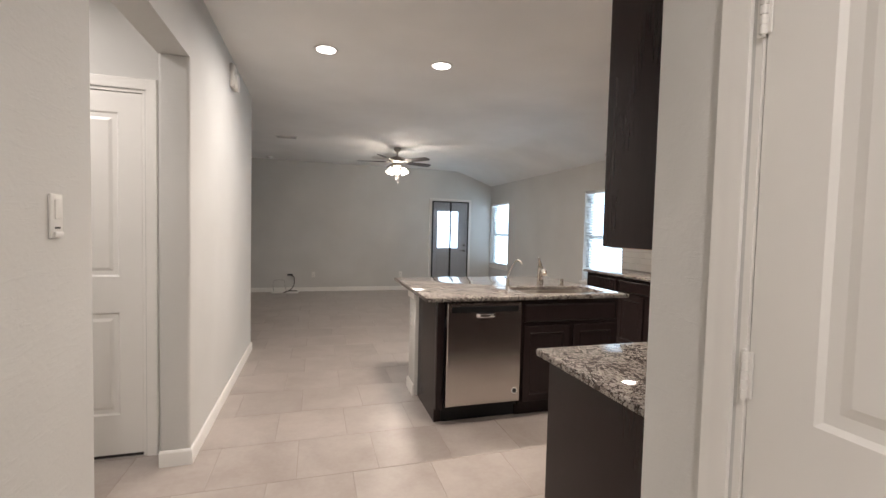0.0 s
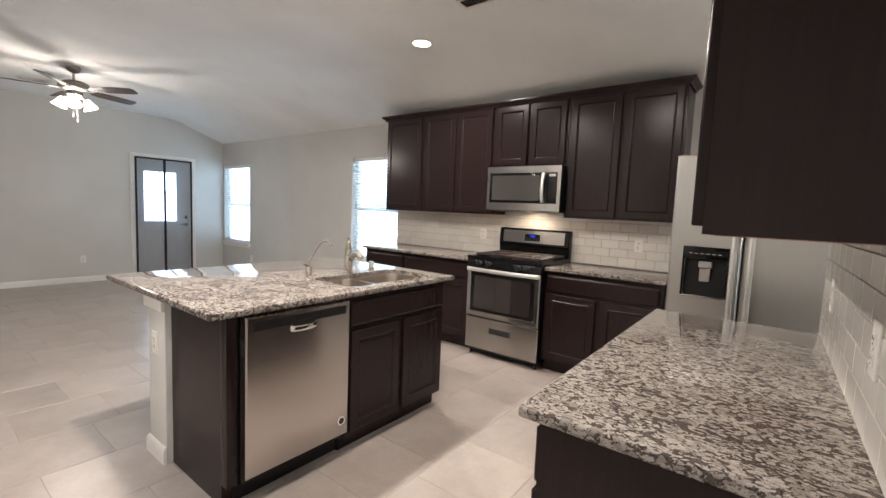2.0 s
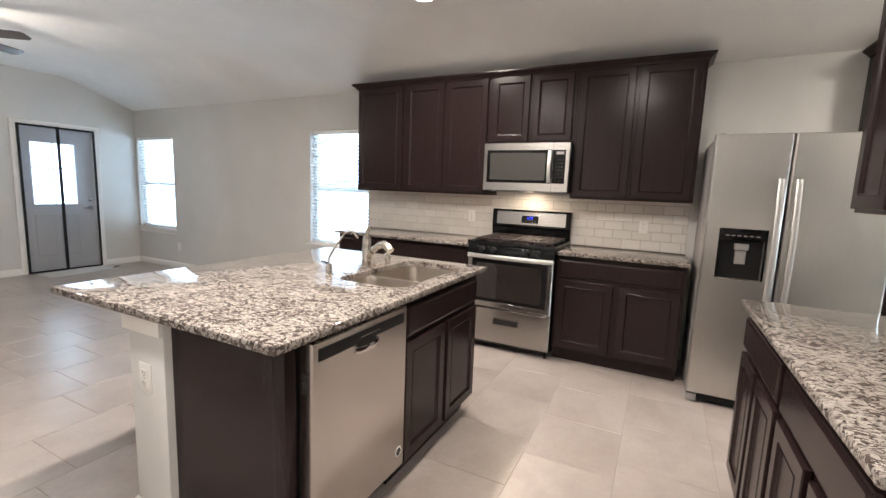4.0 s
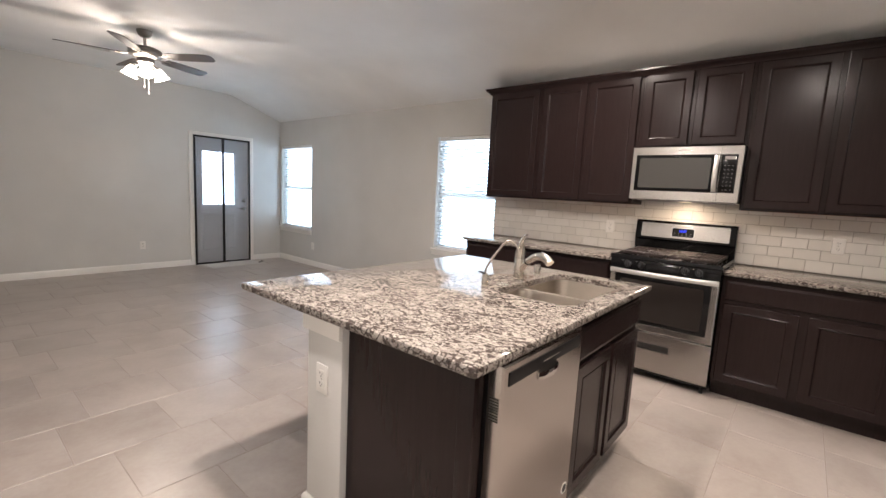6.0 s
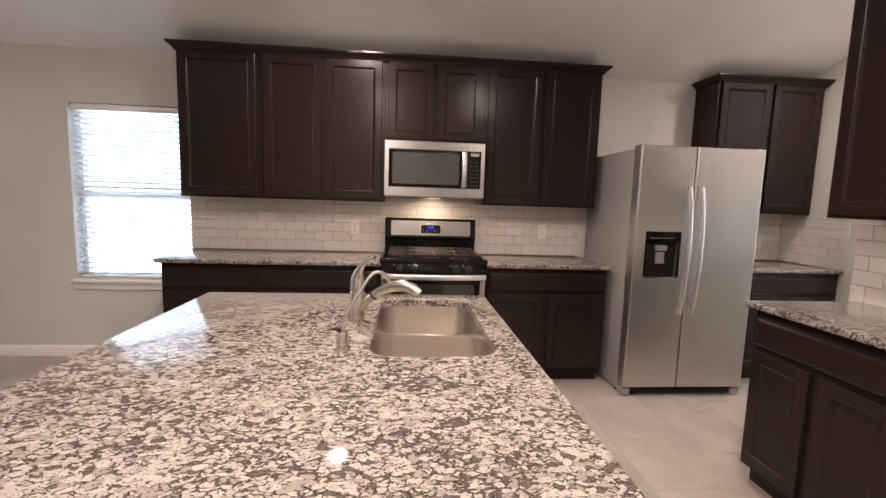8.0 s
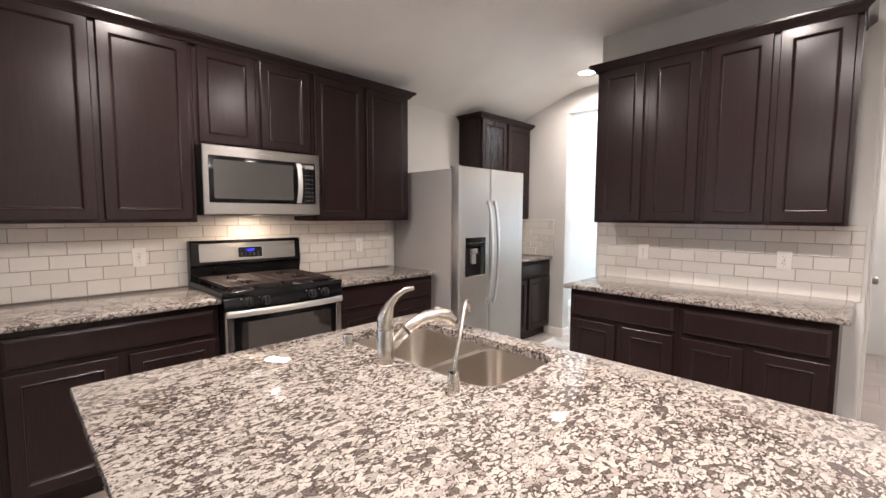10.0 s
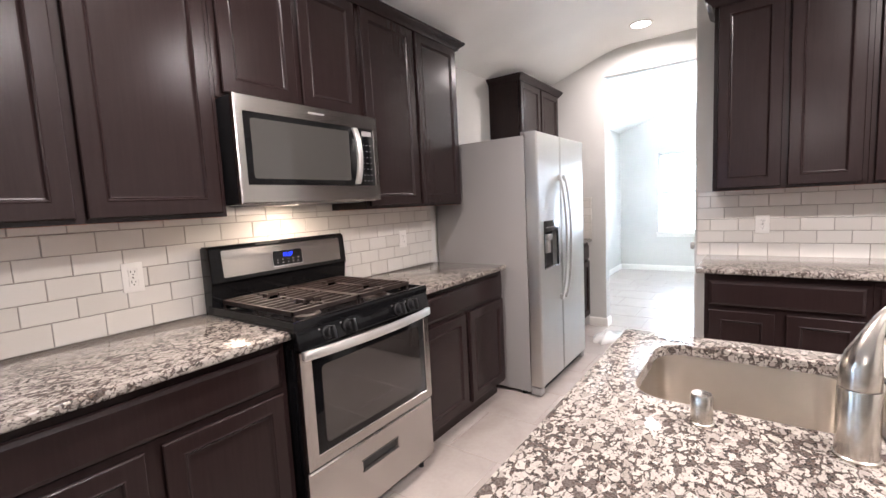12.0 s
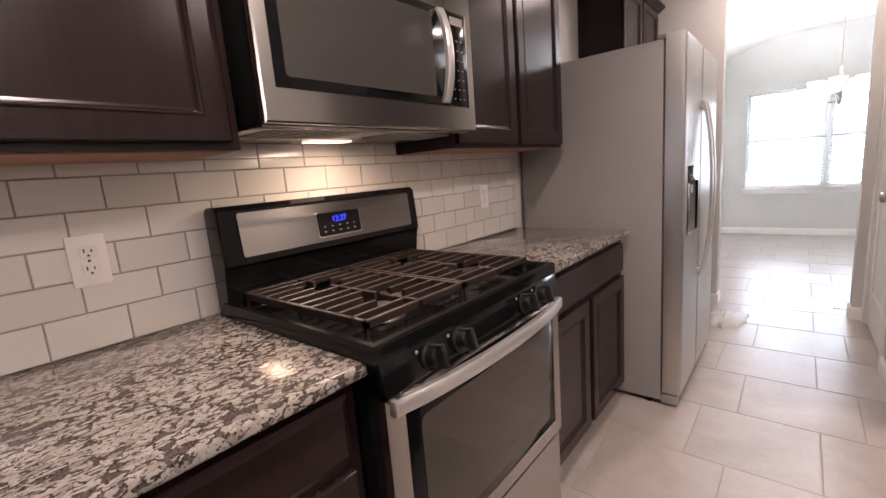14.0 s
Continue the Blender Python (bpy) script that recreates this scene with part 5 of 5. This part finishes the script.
# ---- ceiling fan and other lights ----
def ceiling_fan():
    root = thing("ceiling_fan", "brushed nickel ceiling fan, dark blades, lit frosted shades", "ceiling fan", pose(2.26, 8.75, H))
    bm = bmesh.new()
    lathe(bm, 0, 0, [(0.066, 0.0), (0.066, -0.012), (0.058, -0.040), (0.035, -0.062), (0.016, -0.066), (0.0, -0.066)], 28)
    part("canopy", bm, FANM, root)
    bm = bmesh.new()
    cyl(bm, (0, 0, -0.06), (0, 0, -0.150), 0.013)
    part("downrod", bm, FANM, root)
    bm = bmesh.new()
    lathe(bm, 0, 0, [(0.0, -0.140), (0.030, -0.142), (0.095, -0.156), (0.132, -0.172), (0.142, -0.188), (0.136, -0.203), (0.144, -0.213), (0.136, -0.235), (0.095, -0.252), (0.075, -0.260), (0.072, -0.300), (0.045, -0.318), (0.0, -0.320)], 32)
    part("motor_housing", bm, FANM, root, smooth=50)
    for k in range(5):
        bm = bmesh.new()
        pts = [(0.20, -0.052), (0.26, -0.062), (0.50, -0.070), (0.64, -0.066), (0.672, -0.040), (0.672, 0.040), (0.64, 0.066), (0.50, 0.070), (0.26, 0.062), (0.20, 0.052)]
        lo, up = [bm.verts.new((x, y, -0.003)) for x, y in pts], [bm.verts.new((x, y, 0.003)) for x, y in pts]
        bm.faces.new(lo[::-1]), bm.faces.new(up)
        for i in range(len(pts)):
            j = (i + 1) % len(pts)
            bm.faces.new((lo[i], lo[j], up[j], up[i]))
        m = Matrix.Rotation(radians(20 + 72 * k), 4, "Z") @ Matrix.Translation((0, 0, -0.232)) @ Matrix.Rotation(radians(-12), 4, "X")
        bm.transform(m)
        bl = part("blade", bm, BLADE, root, "dark walnut blade")
        bm = bmesh.new()
        tube(bm, [(0.105, 0, 0.006), (0.16, 0.0, -0.004), (0.205, 0.022, -0.007), (0.245, 0.030, -0.007)], [0.010, 0.009, 0.008, 0.007], 8, flat=0.6)
        tube(bm, [(0.16, 0.0, -0.004), (0.205, -0.022, -0.007), (0.245, -0.030, -0.007)], [0.009, 0.008, 0.007], 8, flat=0.6)
        bm.transform(m)
        part("bracket", bm, FANM, bl, "nickel blade bracket")
    for a in (15, 135, 255):
        c, s = math.cos(radians(a)), math.sin(radians(a))
        bm = bmesh.new()
        tube(bm, [(0.03 * c, 0.03 * s, -0.305), (0.07 * c, 0.07 * s, -0.315), (0.115 * c, 0.115 * s, -0.330)], [0.012, 0.012, 0.018], 10)
        arm = part("lamp_arm", bm, FANM, root)
        bm = bmesh.new()
        lathe(bm, 0, 0, [(0.024, 0.0), (0.036, -0.015), (0.046, -0.045), (0.054, -0.075), (0.072, -0.104), (0.0705, -0.104), (0.0525, -0.075), (0.044, -0.045), (0.022, -0.004)], 24)
        bmesh.ops.delete(bm, geom=[f for f in bm.faces if len(f.verts) > 4], context="FACES_ONLY")
        bm.transform(Matrix.Translation((0.115 * c, 0.115 * s, -0.330)) @ Matrix.Rotation(radians(26), 4, Vector((-s, c, 0))).inverted())
        part("shade", bm, SHADEGLOW, arm, "lit frosted glass bell shade")
    for x, l in ((0.02, 0.24), (-0.015, 0.19)):
        bm = bmesh.new()
        tube(bm, [(x, 0.0, -0.318), (x, 0.0, -0.318 - l)], 0.0016, 6)
        ch = part("pull_chain", bm, FANM, root)
        bm = bmesh.new()
        tube(bm, [(x, 0, -0.318 - l), (x, 0, -0.345 - l)], [0.004, 0.006], 8)
        part("pull", bm, FRSIDE, ch, "small grey pull")


ceiling_fan()

first = None
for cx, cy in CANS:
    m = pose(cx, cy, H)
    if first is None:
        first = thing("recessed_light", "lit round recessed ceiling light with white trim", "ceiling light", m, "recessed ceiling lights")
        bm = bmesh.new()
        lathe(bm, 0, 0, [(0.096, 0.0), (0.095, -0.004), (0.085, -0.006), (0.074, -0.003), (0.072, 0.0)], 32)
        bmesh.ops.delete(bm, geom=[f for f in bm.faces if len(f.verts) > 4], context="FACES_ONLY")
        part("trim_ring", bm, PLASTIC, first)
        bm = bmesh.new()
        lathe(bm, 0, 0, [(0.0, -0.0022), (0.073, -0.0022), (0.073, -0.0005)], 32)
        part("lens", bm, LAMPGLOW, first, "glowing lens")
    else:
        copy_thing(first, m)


def vent(x, y, w, l, label, blades=9):
    """A ceiling register: w along x, l along y."""
    root = thing("ceiling_vent", label, "air vent", pose(x, y, H))
    bm = bmesh.new()
    for a in ((-w / 2, w / 2, -l / 2, -l / 2 + 0.022), (-w / 2, w / 2, l / 2 - 0.022, l / 2), (-w / 2, -w / 2 + 0.022, -l / 2 + 0.022, l / 2 - 0.022),
              (w / 2 - 0.022, w / 2, -l / 2 + 0.022, l / 2 - 0.022), (-0.006, 0.006, -l / 2 + 0.022, l / 2 - 0.022)):
        box(bm, *a, -0.010, -0.0005, 0.002, 1)
    part("frame", bm, PLASTIC, root)
    # No hole is cut: a dark sheet paints the duct's shade behind the louvres.
    part("duct_shade", boxed(-w / 2 + 0.02, w / 2 - 0.02, -l / 2 + 0.02, l / 2 - 0.02, -0.0025, -0.0008), SLOT, root, "dark sheet for the shade in the duct")
    n = blades
    for k in range(n):
        yy = -l / 2 + 0.03 + k * (l - 0.06) / (n - 1)
        bm = bmesh.new()
        box(bm, -w / 2 + 0.022, w / 2 - 0.022, -0.0065, 0.0065, -0.0006, 0.0006)
        bm.transform(Matrix.Translation((0, yy, -0.0075)) @ Matrix.Rotation(radians(38), 4, "X"))
        part("louvre", bm, PLASTIC, root)


vent(3.31, 4.23, 0.25, 0.22, "white square ceiling register over the kitchen", 8)
vent(0.50, 8.55, 0.32, 0.18, "white ceiling register in the living room", 7)
vent(2.11, 9.90, 0.30, 0.16, "small white ceiling register by the fan", 6)
sd = thing("smoke_detector", "round white smoke detector on the living room ceiling", "smoke detector", pose(0.05, 10.70, H))
bm = bmesh.new()
lathe(bm, 0, 0, [(0.070, 0.0), (0.070, -0.010), (0.062, -0.028), (0.050, -0.034), (0.0, -0.036)], 28)
part("cover", bm, PLASTIC, sd)
bm = bmesh.new()
lathe(bm, 0, 0, [(0.056, -0.0315), (0.052, -0.0345), (0.050, -0.0335)], 28)
bmesh.ops.delete(bm, geom=[f for f in bm.faces if len(f.verts) > 4], context="FACES_ONLY")
part("vent_ring", bm, SLOT, sd, "dark vent ring")


# ---- plates on the walls: x across, z up, face towards -y ----
def outlet(m, label, group="wall outlets"):
    root = thing("wall_outlet", label, "electrical outlet", m, group)
    part("plate", boxed(-0.036, 0.036, -0.006, 0.0, -0.058, 0.058, 0.002), PLASTIC, root)
    for z in (-0.020, 0.020):
        bm = bmesh.new()
        box(bm, -0.016, 0.016, -0.0085, -0.006, z - 0.015, z + 0.015, 0.002, 1)
        rc = part("receptacle", bm, PLASTIC, root)
        bm = bmesh.new()
        box(bm, -0.008, -0.0055, -0.0092, -0.0086, z - 0.001, z + 0.008)
        box(bm, 0.0055, 0.008, -0.0092, -0.0086, z - 0.001, z + 0.006)
        box(bm, -0.0025, 0.0025, -0.0092, -0.0086, z - 0.010, z - 0.006)
        part("slots", bm, SLOT, rc, "dark slots")
    bm = bmesh.new()
    cyl(bm, (0, -0.0068, 0), (0, -0.006, 0), 0.003, seg=10)
    part("screw", bm, NICKEL, root)
    return root


TF = K - 0.0095
outlet(pose(TF, 5.055, 1.120, 0, 0, -90), "white double outlet in the subway tiles by the range")
outlet(pose(TF, 3.450, 1.120, 0, 0, -90), "white double outlet in the subway tiles near the refrigerator")
outlet(pose(2.930, 2.3345, 1.120, 0, 0, 180), "white double outlet in the subway tiles by the passage")
outlet(pose(2.110, 2.3345, 1.120, 0, 0, 180), "white double outlet in the subway tiles by the hall")
outlet(pose(K, 10.17 - 0.2, 0.34, 0, 0, -90), "white outlet low on the wall under the window")
outlet(pose(0.905, F, 0.36), "white outlet low on the living room's end wall")
outlet(pose(2.790, F, 0.36), "white outlet low on the wall beside the back door")
outlet(pose(1.742, 5.000, 0.620, 0, 0, -90), "white outlet on the island's half wall")
sw = thing("dimmer_switch", "white wall control plate in the hall", "light switch", pose(0.27, 2.86, 1.390, 0, 0, 90))
part("plate", boxed(-0.028, 0.028, -0.007, 0.0, -0.060, 0.060, 0.002), PLASTIC, sw)
part("rocker", boxed(-0.014, 0.014, -0.0105, -0.007, -0.008, 0.045, 0.002), PLASTIC, sw, "white rocker")
part("lower_slot", boxed(-0.012, 0.012, -0.0082, -0.0068, -0.034, -0.029), SLOT, sw, "thin dark slot")
part("holder", boxed(-0.020, 0.020, -0.013, -0.007, -0.056, -0.042, 0.002), PLASTIC, sw)
ch = thing("door_chime", "white door chime box high on the wall", "door chime", pose(0.27, 5.40, 2.58, 0, 0, 90))
part("box", boxed(-0.075, 0.075, -0.030, 0.0, -0.085, 0.105, 0.006), PLASTIC, ch)
bm = bmesh.new()
ring = [bm.verts.new((x, -0.031, z)) for x, z in rounded(-0.070, 0.070, -0.10, 0.03, 0.06, 6)]
bm.faces.new(ring)
e = bmesh.ops.extrude_face_region(bm, geom=list(bm.faces))
bmesh.ops.translate(bm, verts=[v for v in e["geom"] if isinstance(v, bmesh.types.BMVert)], vec=(0, -0.022, 0))
part("rounded_cover", bm, WHITE, ch)


# ---- chandelier in the dining room ----
def chandelier():
    root = thing("chandelier", "brass-coloured dining chandelier, five glass shades", "chandelier", pose(3.43, -0.87, H))
    bm = bmesh.new()
    lathe(bm, 0, 0, [(0.062, 0.0), (0.060, -0.012), (0.030, -0.028), (0.0, -0.030)], 24)
    part("canopy", bm, NICKEL, root)
    bm = bmesh.new()
    tube(bm, [(0, 0, -0.028), (0, 0, -0.76)], 0.004, 8)
    part("chain_and_cord", bm, NICKEL, root)
    bm = bmesh.new()
    lathe(bm, 0, 0, [(0.0, -0.74), (0.012, -0.75), (0.022, -0.80), (0.012, -0.86), (0.024, -0.94), (0.034, -1.00), (0.018, -1.06), (0.024, -1.10), (0.0, -1.14)], 20)
    part("column", bm, NICKEL, root, smooth=60)
    for k in range(5):
        a = radians(72 * k + 10)
        c, s = math.cos(a), math.sin(a)
        bm = bmesh.new()
        tube(bm, [(r * c, r * s, z) for r, z in ((0.015, -1.04), (0.06, -1.085), (0.12, -1.09), (0.175, -1.06), (0.195, -1.01))], 0.0055, 8)
        lathe(bm, 0.195 * c, 0.195 * s, [(0.018, -1.012), (0.024, -1.005), (0.014, -0.995)], 14)
        arm = part("arm", bm, NICKEL, root, smooth=60)
        bm = bmesh.new()
        lathe(bm, 0.195 * c, 0.195 * s, [(0.020, -0.998), (0.046, -0.980), (0.056, -0.930), (0.074, -0.870), (0.0725, -0.870), (0.0545, -0.930), (0.044, -0.980), (0.018, -0.996)], 20)
        bmesh.ops.delete(bm, geom=[f for f in bm.faces if len(f.verts) > 4], context="FACES_ONLY")
        part("shade", bm, SHADEDIM, arm, "frosted glass shade")


chandelier()

# ---- odds and ends ----
bm = bmesh.new()
tube(bm, [(0.0, 0.0, 0.0), (0, -0.066, 0)], 0.0045, 10)
ds = thing("door_stop", "spring door stop on the baseboard by the passage", "door stop", pose(3.385, 1.14, 0.05, 0, 0, 90))
part("spring", bm, NICKEL, ds)
part("rubber_tip", boxed(-0.007, 0.007, -0.078, -0.064, -0.007, 0.007, 0.003), PLASTIC, ds, "white rubber tip")

bag = thing("plastic_bag", "crumpled pale plastic bag lying on the floor by the passage", "bag", pose(4.075, 1.56, 0.0, 0, 0, 84))
bm = bmesh.new()
rings = []
for j in range(9):
    u = j / 8
    ring = []
    for k in range(36 if j < 8 else 1):
        t = 2 * math.pi * k / 36
        wob = 1 + 0.16 * noise.noise((2.2 * math.cos(t), 2.2 * math.sin(t), 1.7)) + 0.05 * math.sin(9 * t)
        rr = math.cos(u * math.pi / 2) * wob
        z = 0.002 + 0.052 * math.sin(u * math.pi / 2) * (1 + 0.5 * math.cos(t)) * (1 + 0.45 * noise.noise((7 * rr * math.cos(t), 7 * rr * math.sin(t), 4.0)))
        ring.append(bm.verts.new((0.235 * rr * math.cos(t), 0.125 * rr * math.sin(t), max(z, 0.002) if j else 0.001)))
    rings.append(ring)
for a, b in zip(rings, rings[1:]):
    for k in range(36):
        q = [a[k], a[(k + 1) % 36], b[(k + 1) % len(b)], b[k % len(b)]]
        bm.faces.new(list(dict.fromkeys(q)))
bm.faces.new(rings[0][::-1])
part("film", bm, BAGFILM, bag, smooth=60)

mat_ = thing("door_mat", "thin pale mat at the foot of the back door", "mat", pose(3.98, 10.78, 0.0, 0, 0, 3))
bm = bmesh.new()
n = 12
top = [[bm.verts.new((-0.42 + 0.84 * i / n, -0.20 + 0.40 * j / 4, 0.008 + 0.006 * noise.noise((i * 0.7, j * 0.9, 3.0)))) for j in range(5)] for i in range(n + 1)]
low = [[bm.verts.new((v.co.x, v.co.y, 0.001)) for v in row] for row in top]
for i in range(n):
    for j in range(4):
        bm.faces.new((top[i][j], top[i + 1][j], top[i + 1][j + 1], top[i][j + 1]))
for i in range(n):
    bm.faces.new((top[i][0], top[i + 1][0], low[i + 1][0], low[i][0])), bm.faces.new((top[i][4], top[i + 1][4], low[i + 1][4], low[i][4]))
for j in range(4):
    bm.faces.new((top[0][j], top[0][j + 1], low[0][j + 1], low[0][j])), bm.faces.new((top[n][j], top[n][j + 1], low[n][j + 1], low[n][j]))
part("cloth", bm, MATCLOTH, mat_)
bm = bmesh.new()
tube(bm, [(0.36, -0.17, 0.02), (0.44, -0.12, 0.028), (0.50, -0.06, 0.014)], [0.010, 0.016, 0.010], 8, flat=0.6)
part("dark_strap", bm, BLACKMATTE, mat_, "dark strap at its corner")

bx = thing("cable_box", "pale low-voltage boxes and loose cables on the floor", "cable box", pose(0.33, 10.86, 0.0))
for x0, x1, y0 in ((-0.24, -0.03, -0.05), (0.06, 0.28, -0.10)):
    part("box", boxed(x0, x1, y0, y0 + 0.09, 0.0, 0.035, 0.004), PLASTIC, bx)
bm = bmesh.new()
tube(bm, [(-0.20, -0.01, 0.03), (-0.22, 0.0, 0.16), (-0.20, 0.02, 0.255), (-0.10, 0.03, 0.27), (0.0, 0.04, 0.255), (0.02, 0.0, 0.12), (0.05, -0.03, 0.03)], 0.004, 6)
part("grey_cable", bm, FRSIDE, bx, "thin grey cable loop")
bm = bmesh.new()
tube(bm, [(0.0, -0.03, 0.015), (0.08, -0.05, 0.045), (0.16, -0.04, 0.10), (0.20, -0.02, 0.20), (0.19, 0.06, 0.32), (0.12, 0.14, 0.36)], 0.008, 8)
tube(bm, [(0.07, -0.08, 0.045), (0.14, -0.075, 0.052), (0.26, -0.07, 0.046)], 0.010, 8)
part("black_cable", bm, BLACKMATTE, bx, "thick black cable")
part("wall_bracket", boxed(0.05, 0.16, 0.125, 0.169, 0.345, 0.375, 0.004), BLACKMATTE, bx, "black wall grommet")


# ---- tiles ----
MESHES = {}


def tile_mesh(key, l, h, t, e, m):
    """A tile l by h, t thick, with its edge eased by e; its face towards +z, centred, its back at z 0."""
    k = (key, round(l, 3), round(h, 3))
    if k not in MESHES:
        a, b = l / 2, h / 2
        vs = [(x, y, 0) for x, y in ((-a, -b), (a, -b), (a, b), (-a, b))] + [(x, y, t - e) for x, y in ((-a, -b), (a, -b), (a, b), (-a, b))] + \
             [(x, y, t) for x, y in ((-a + e, -b + e), (a - e, -b + e), (a - e, b - e), (-a + e, b - e))]
        fs = [(8, 9, 10, 11)] + [(i, (i + 1) % 4, (i + 1) % 4 + 4, i + 4) for i in range(4)] + [(i + 4, (i + 1) % 4 + 4, (i + 1) % 4 + 8, i + 8) for i in range(4)]
        me = bpy.data.meshes.new("tile")
        me.from_pydata(vs, [], fs)
        me.materials.append(m)
        MESHES[k] = me
    return MESHES[k]


def wall_tiles(parent, to_world, u0, u1, v0, v1, phase, z_line=0.925):
    """Subway tiles in running bond over u0..u1 by v0..v1, where to_world(u, v) gives the pose of a tile's centre."""
    L, R, g = 0.1540, 0.0764, 0.0032
    row = math.floor((v0 - z_line) / R)
    while z_line + row * R < v1 - 0.004:
        a, b = max(v0, z_line + row * R + g / 2), min(v1, z_line + (row + 1) * R - g / 2)
        if 0 < a - v0 < 0.02:
            a = v0
        off = phase + (L / 2 if row % 2 else 0)
        k = math.floor((u0 - off) / L)
        while off + k * L < u1:
            p, q = max(u0, off + k * L + g / 2), min(u1, off + (k + 1) * L - g / 2)
            if q - p > 0.008 and b - a > 0.016:
                o = new("tile", tile_mesh("wall", q - p, b - a, 0.0085, 0.0016, SUBWAY))
                o.parent, o.matrix_local = parent, to_world((p + q) / 2, (a + b) / 2)
                o.location += Vector([random.uniform(-0.0003, 0.0003)] * 3) * 0.5
            k += 1
        row += 1


E90 = Matrix.Rotation(radians(90), 4, "X")
face_west = Matrix.Rotation(radians(-90), 4, "Z") @ E90
face_north = Matrix.Rotation(radians(180), 4, "Z") @ E90
splash_k = structure("backsplash_range_wall", boxed(K - 0.006, K, 3.118, 6.366, 0.914, 1.337), WGROUT)
splash_k2 = structure("backsplash_above_range", boxed(K - 0.006, K, 4.041, 4.799, 1.337, 1.380), WGROUT)
splash_s = structure("backsplash_side_counter", boxed(1.765, 3.285, 2.325, 2.331, 0.914, 1.337), WGROUT)
splash_p = structure("backsplash_past_refrigerator", boxed(K - 0.006, K, 1.20, 2.165, 0.914, 1.337), WGROUT)
splash_a = structure("backsplash_passage_wall", boxed(4.325, K - 0.006, 1.20, 1.206, 0.914, 1.337), WGROUT)
wall_tiles(splash_k, lambda u, v: Matrix.Translation((K - 0.002, u, v)) @ face_west, 3.120, 6.364, 0.915, 1.337, 5.002)
wall_tiles(splash_k2, lambda u, v: Matrix.Translation((K - 0.002, u, v)) @ face_west, 4.043, 4.797, 1.339, 1.379, 5.002)
wall_tiles(splash_s, lambda u, v: Matrix.Translation((u, 2.327, v)) @ face_north, 1.767, 3.283, 0.915, 1.337, 2.747)
wall_tiles(splash_p, lambda u, v: Matrix.Translation((K - 0.002, u, v)) @ face_west, 1.210, 2.163, 0.915, 1.337, 1.300)
wall_tiles(splash_a, lambda u, v: Matrix.Translation((u, 1.202, v)) @ face_north, 4.327, K - 0.010, 0.915, 1.337, 4.400)

T, G = 0.4525, 0.0035
floor_ob = bpy.data.objects["floor"]
cells = []
row = math.floor((D - 2.953) / T)
while 2.953 + row * T < F:
    y0 = 2.953 + row * T
    off = 4.0275 if row % 2 == 0 else 3.879
    k = math.floor((-2.05 - off) / T)
    while off + k * T < K:
        x, y = off + (k + 0.5) * T, y0 + T / 2
        if not (x < 0.0 and y < 2.6) and not (1.95 < x < 3.1 and 1.25 < y < 2.1) and not (x < -0.9 and y < 6.5):
            cells.append((x, y))
        k += 1
    row += 1
cells.sort(key=lambda c: abs(c[0] - 2.6) + abs(c[1] - 4.2) * 0.8)
for x, y in cells[:300]:
    o = new("tile", tile_mesh("floor", T - G, T - G, 0.006, 0.0015, TILE))
    o.parent, o.location = floor_ob, (x, y, -0.0055 + random.uniform(-0.0002, 0.0002))
verts, faces = [], []
base_me = tile_mesh("floor", T - G, T - G, 0.006, 0.0015, TILE)
for x, y in cells[300:]:
    n = len(verts)
    verts += [(v.co.x + x, v.co.y + y, v.co.z - 0.0055) for v in base_me.vertices]
    faces += [tuple(i + n for i in p.vertices) for p in base_me.polygons]
me = bpy.data.meshes.new("far_tiles")
me.from_pydata(verts, [], faces)
me.materials.append(TILE)
far = tagged(new("far_tiles", me), kind="stuff")
far.parent = floor_ob
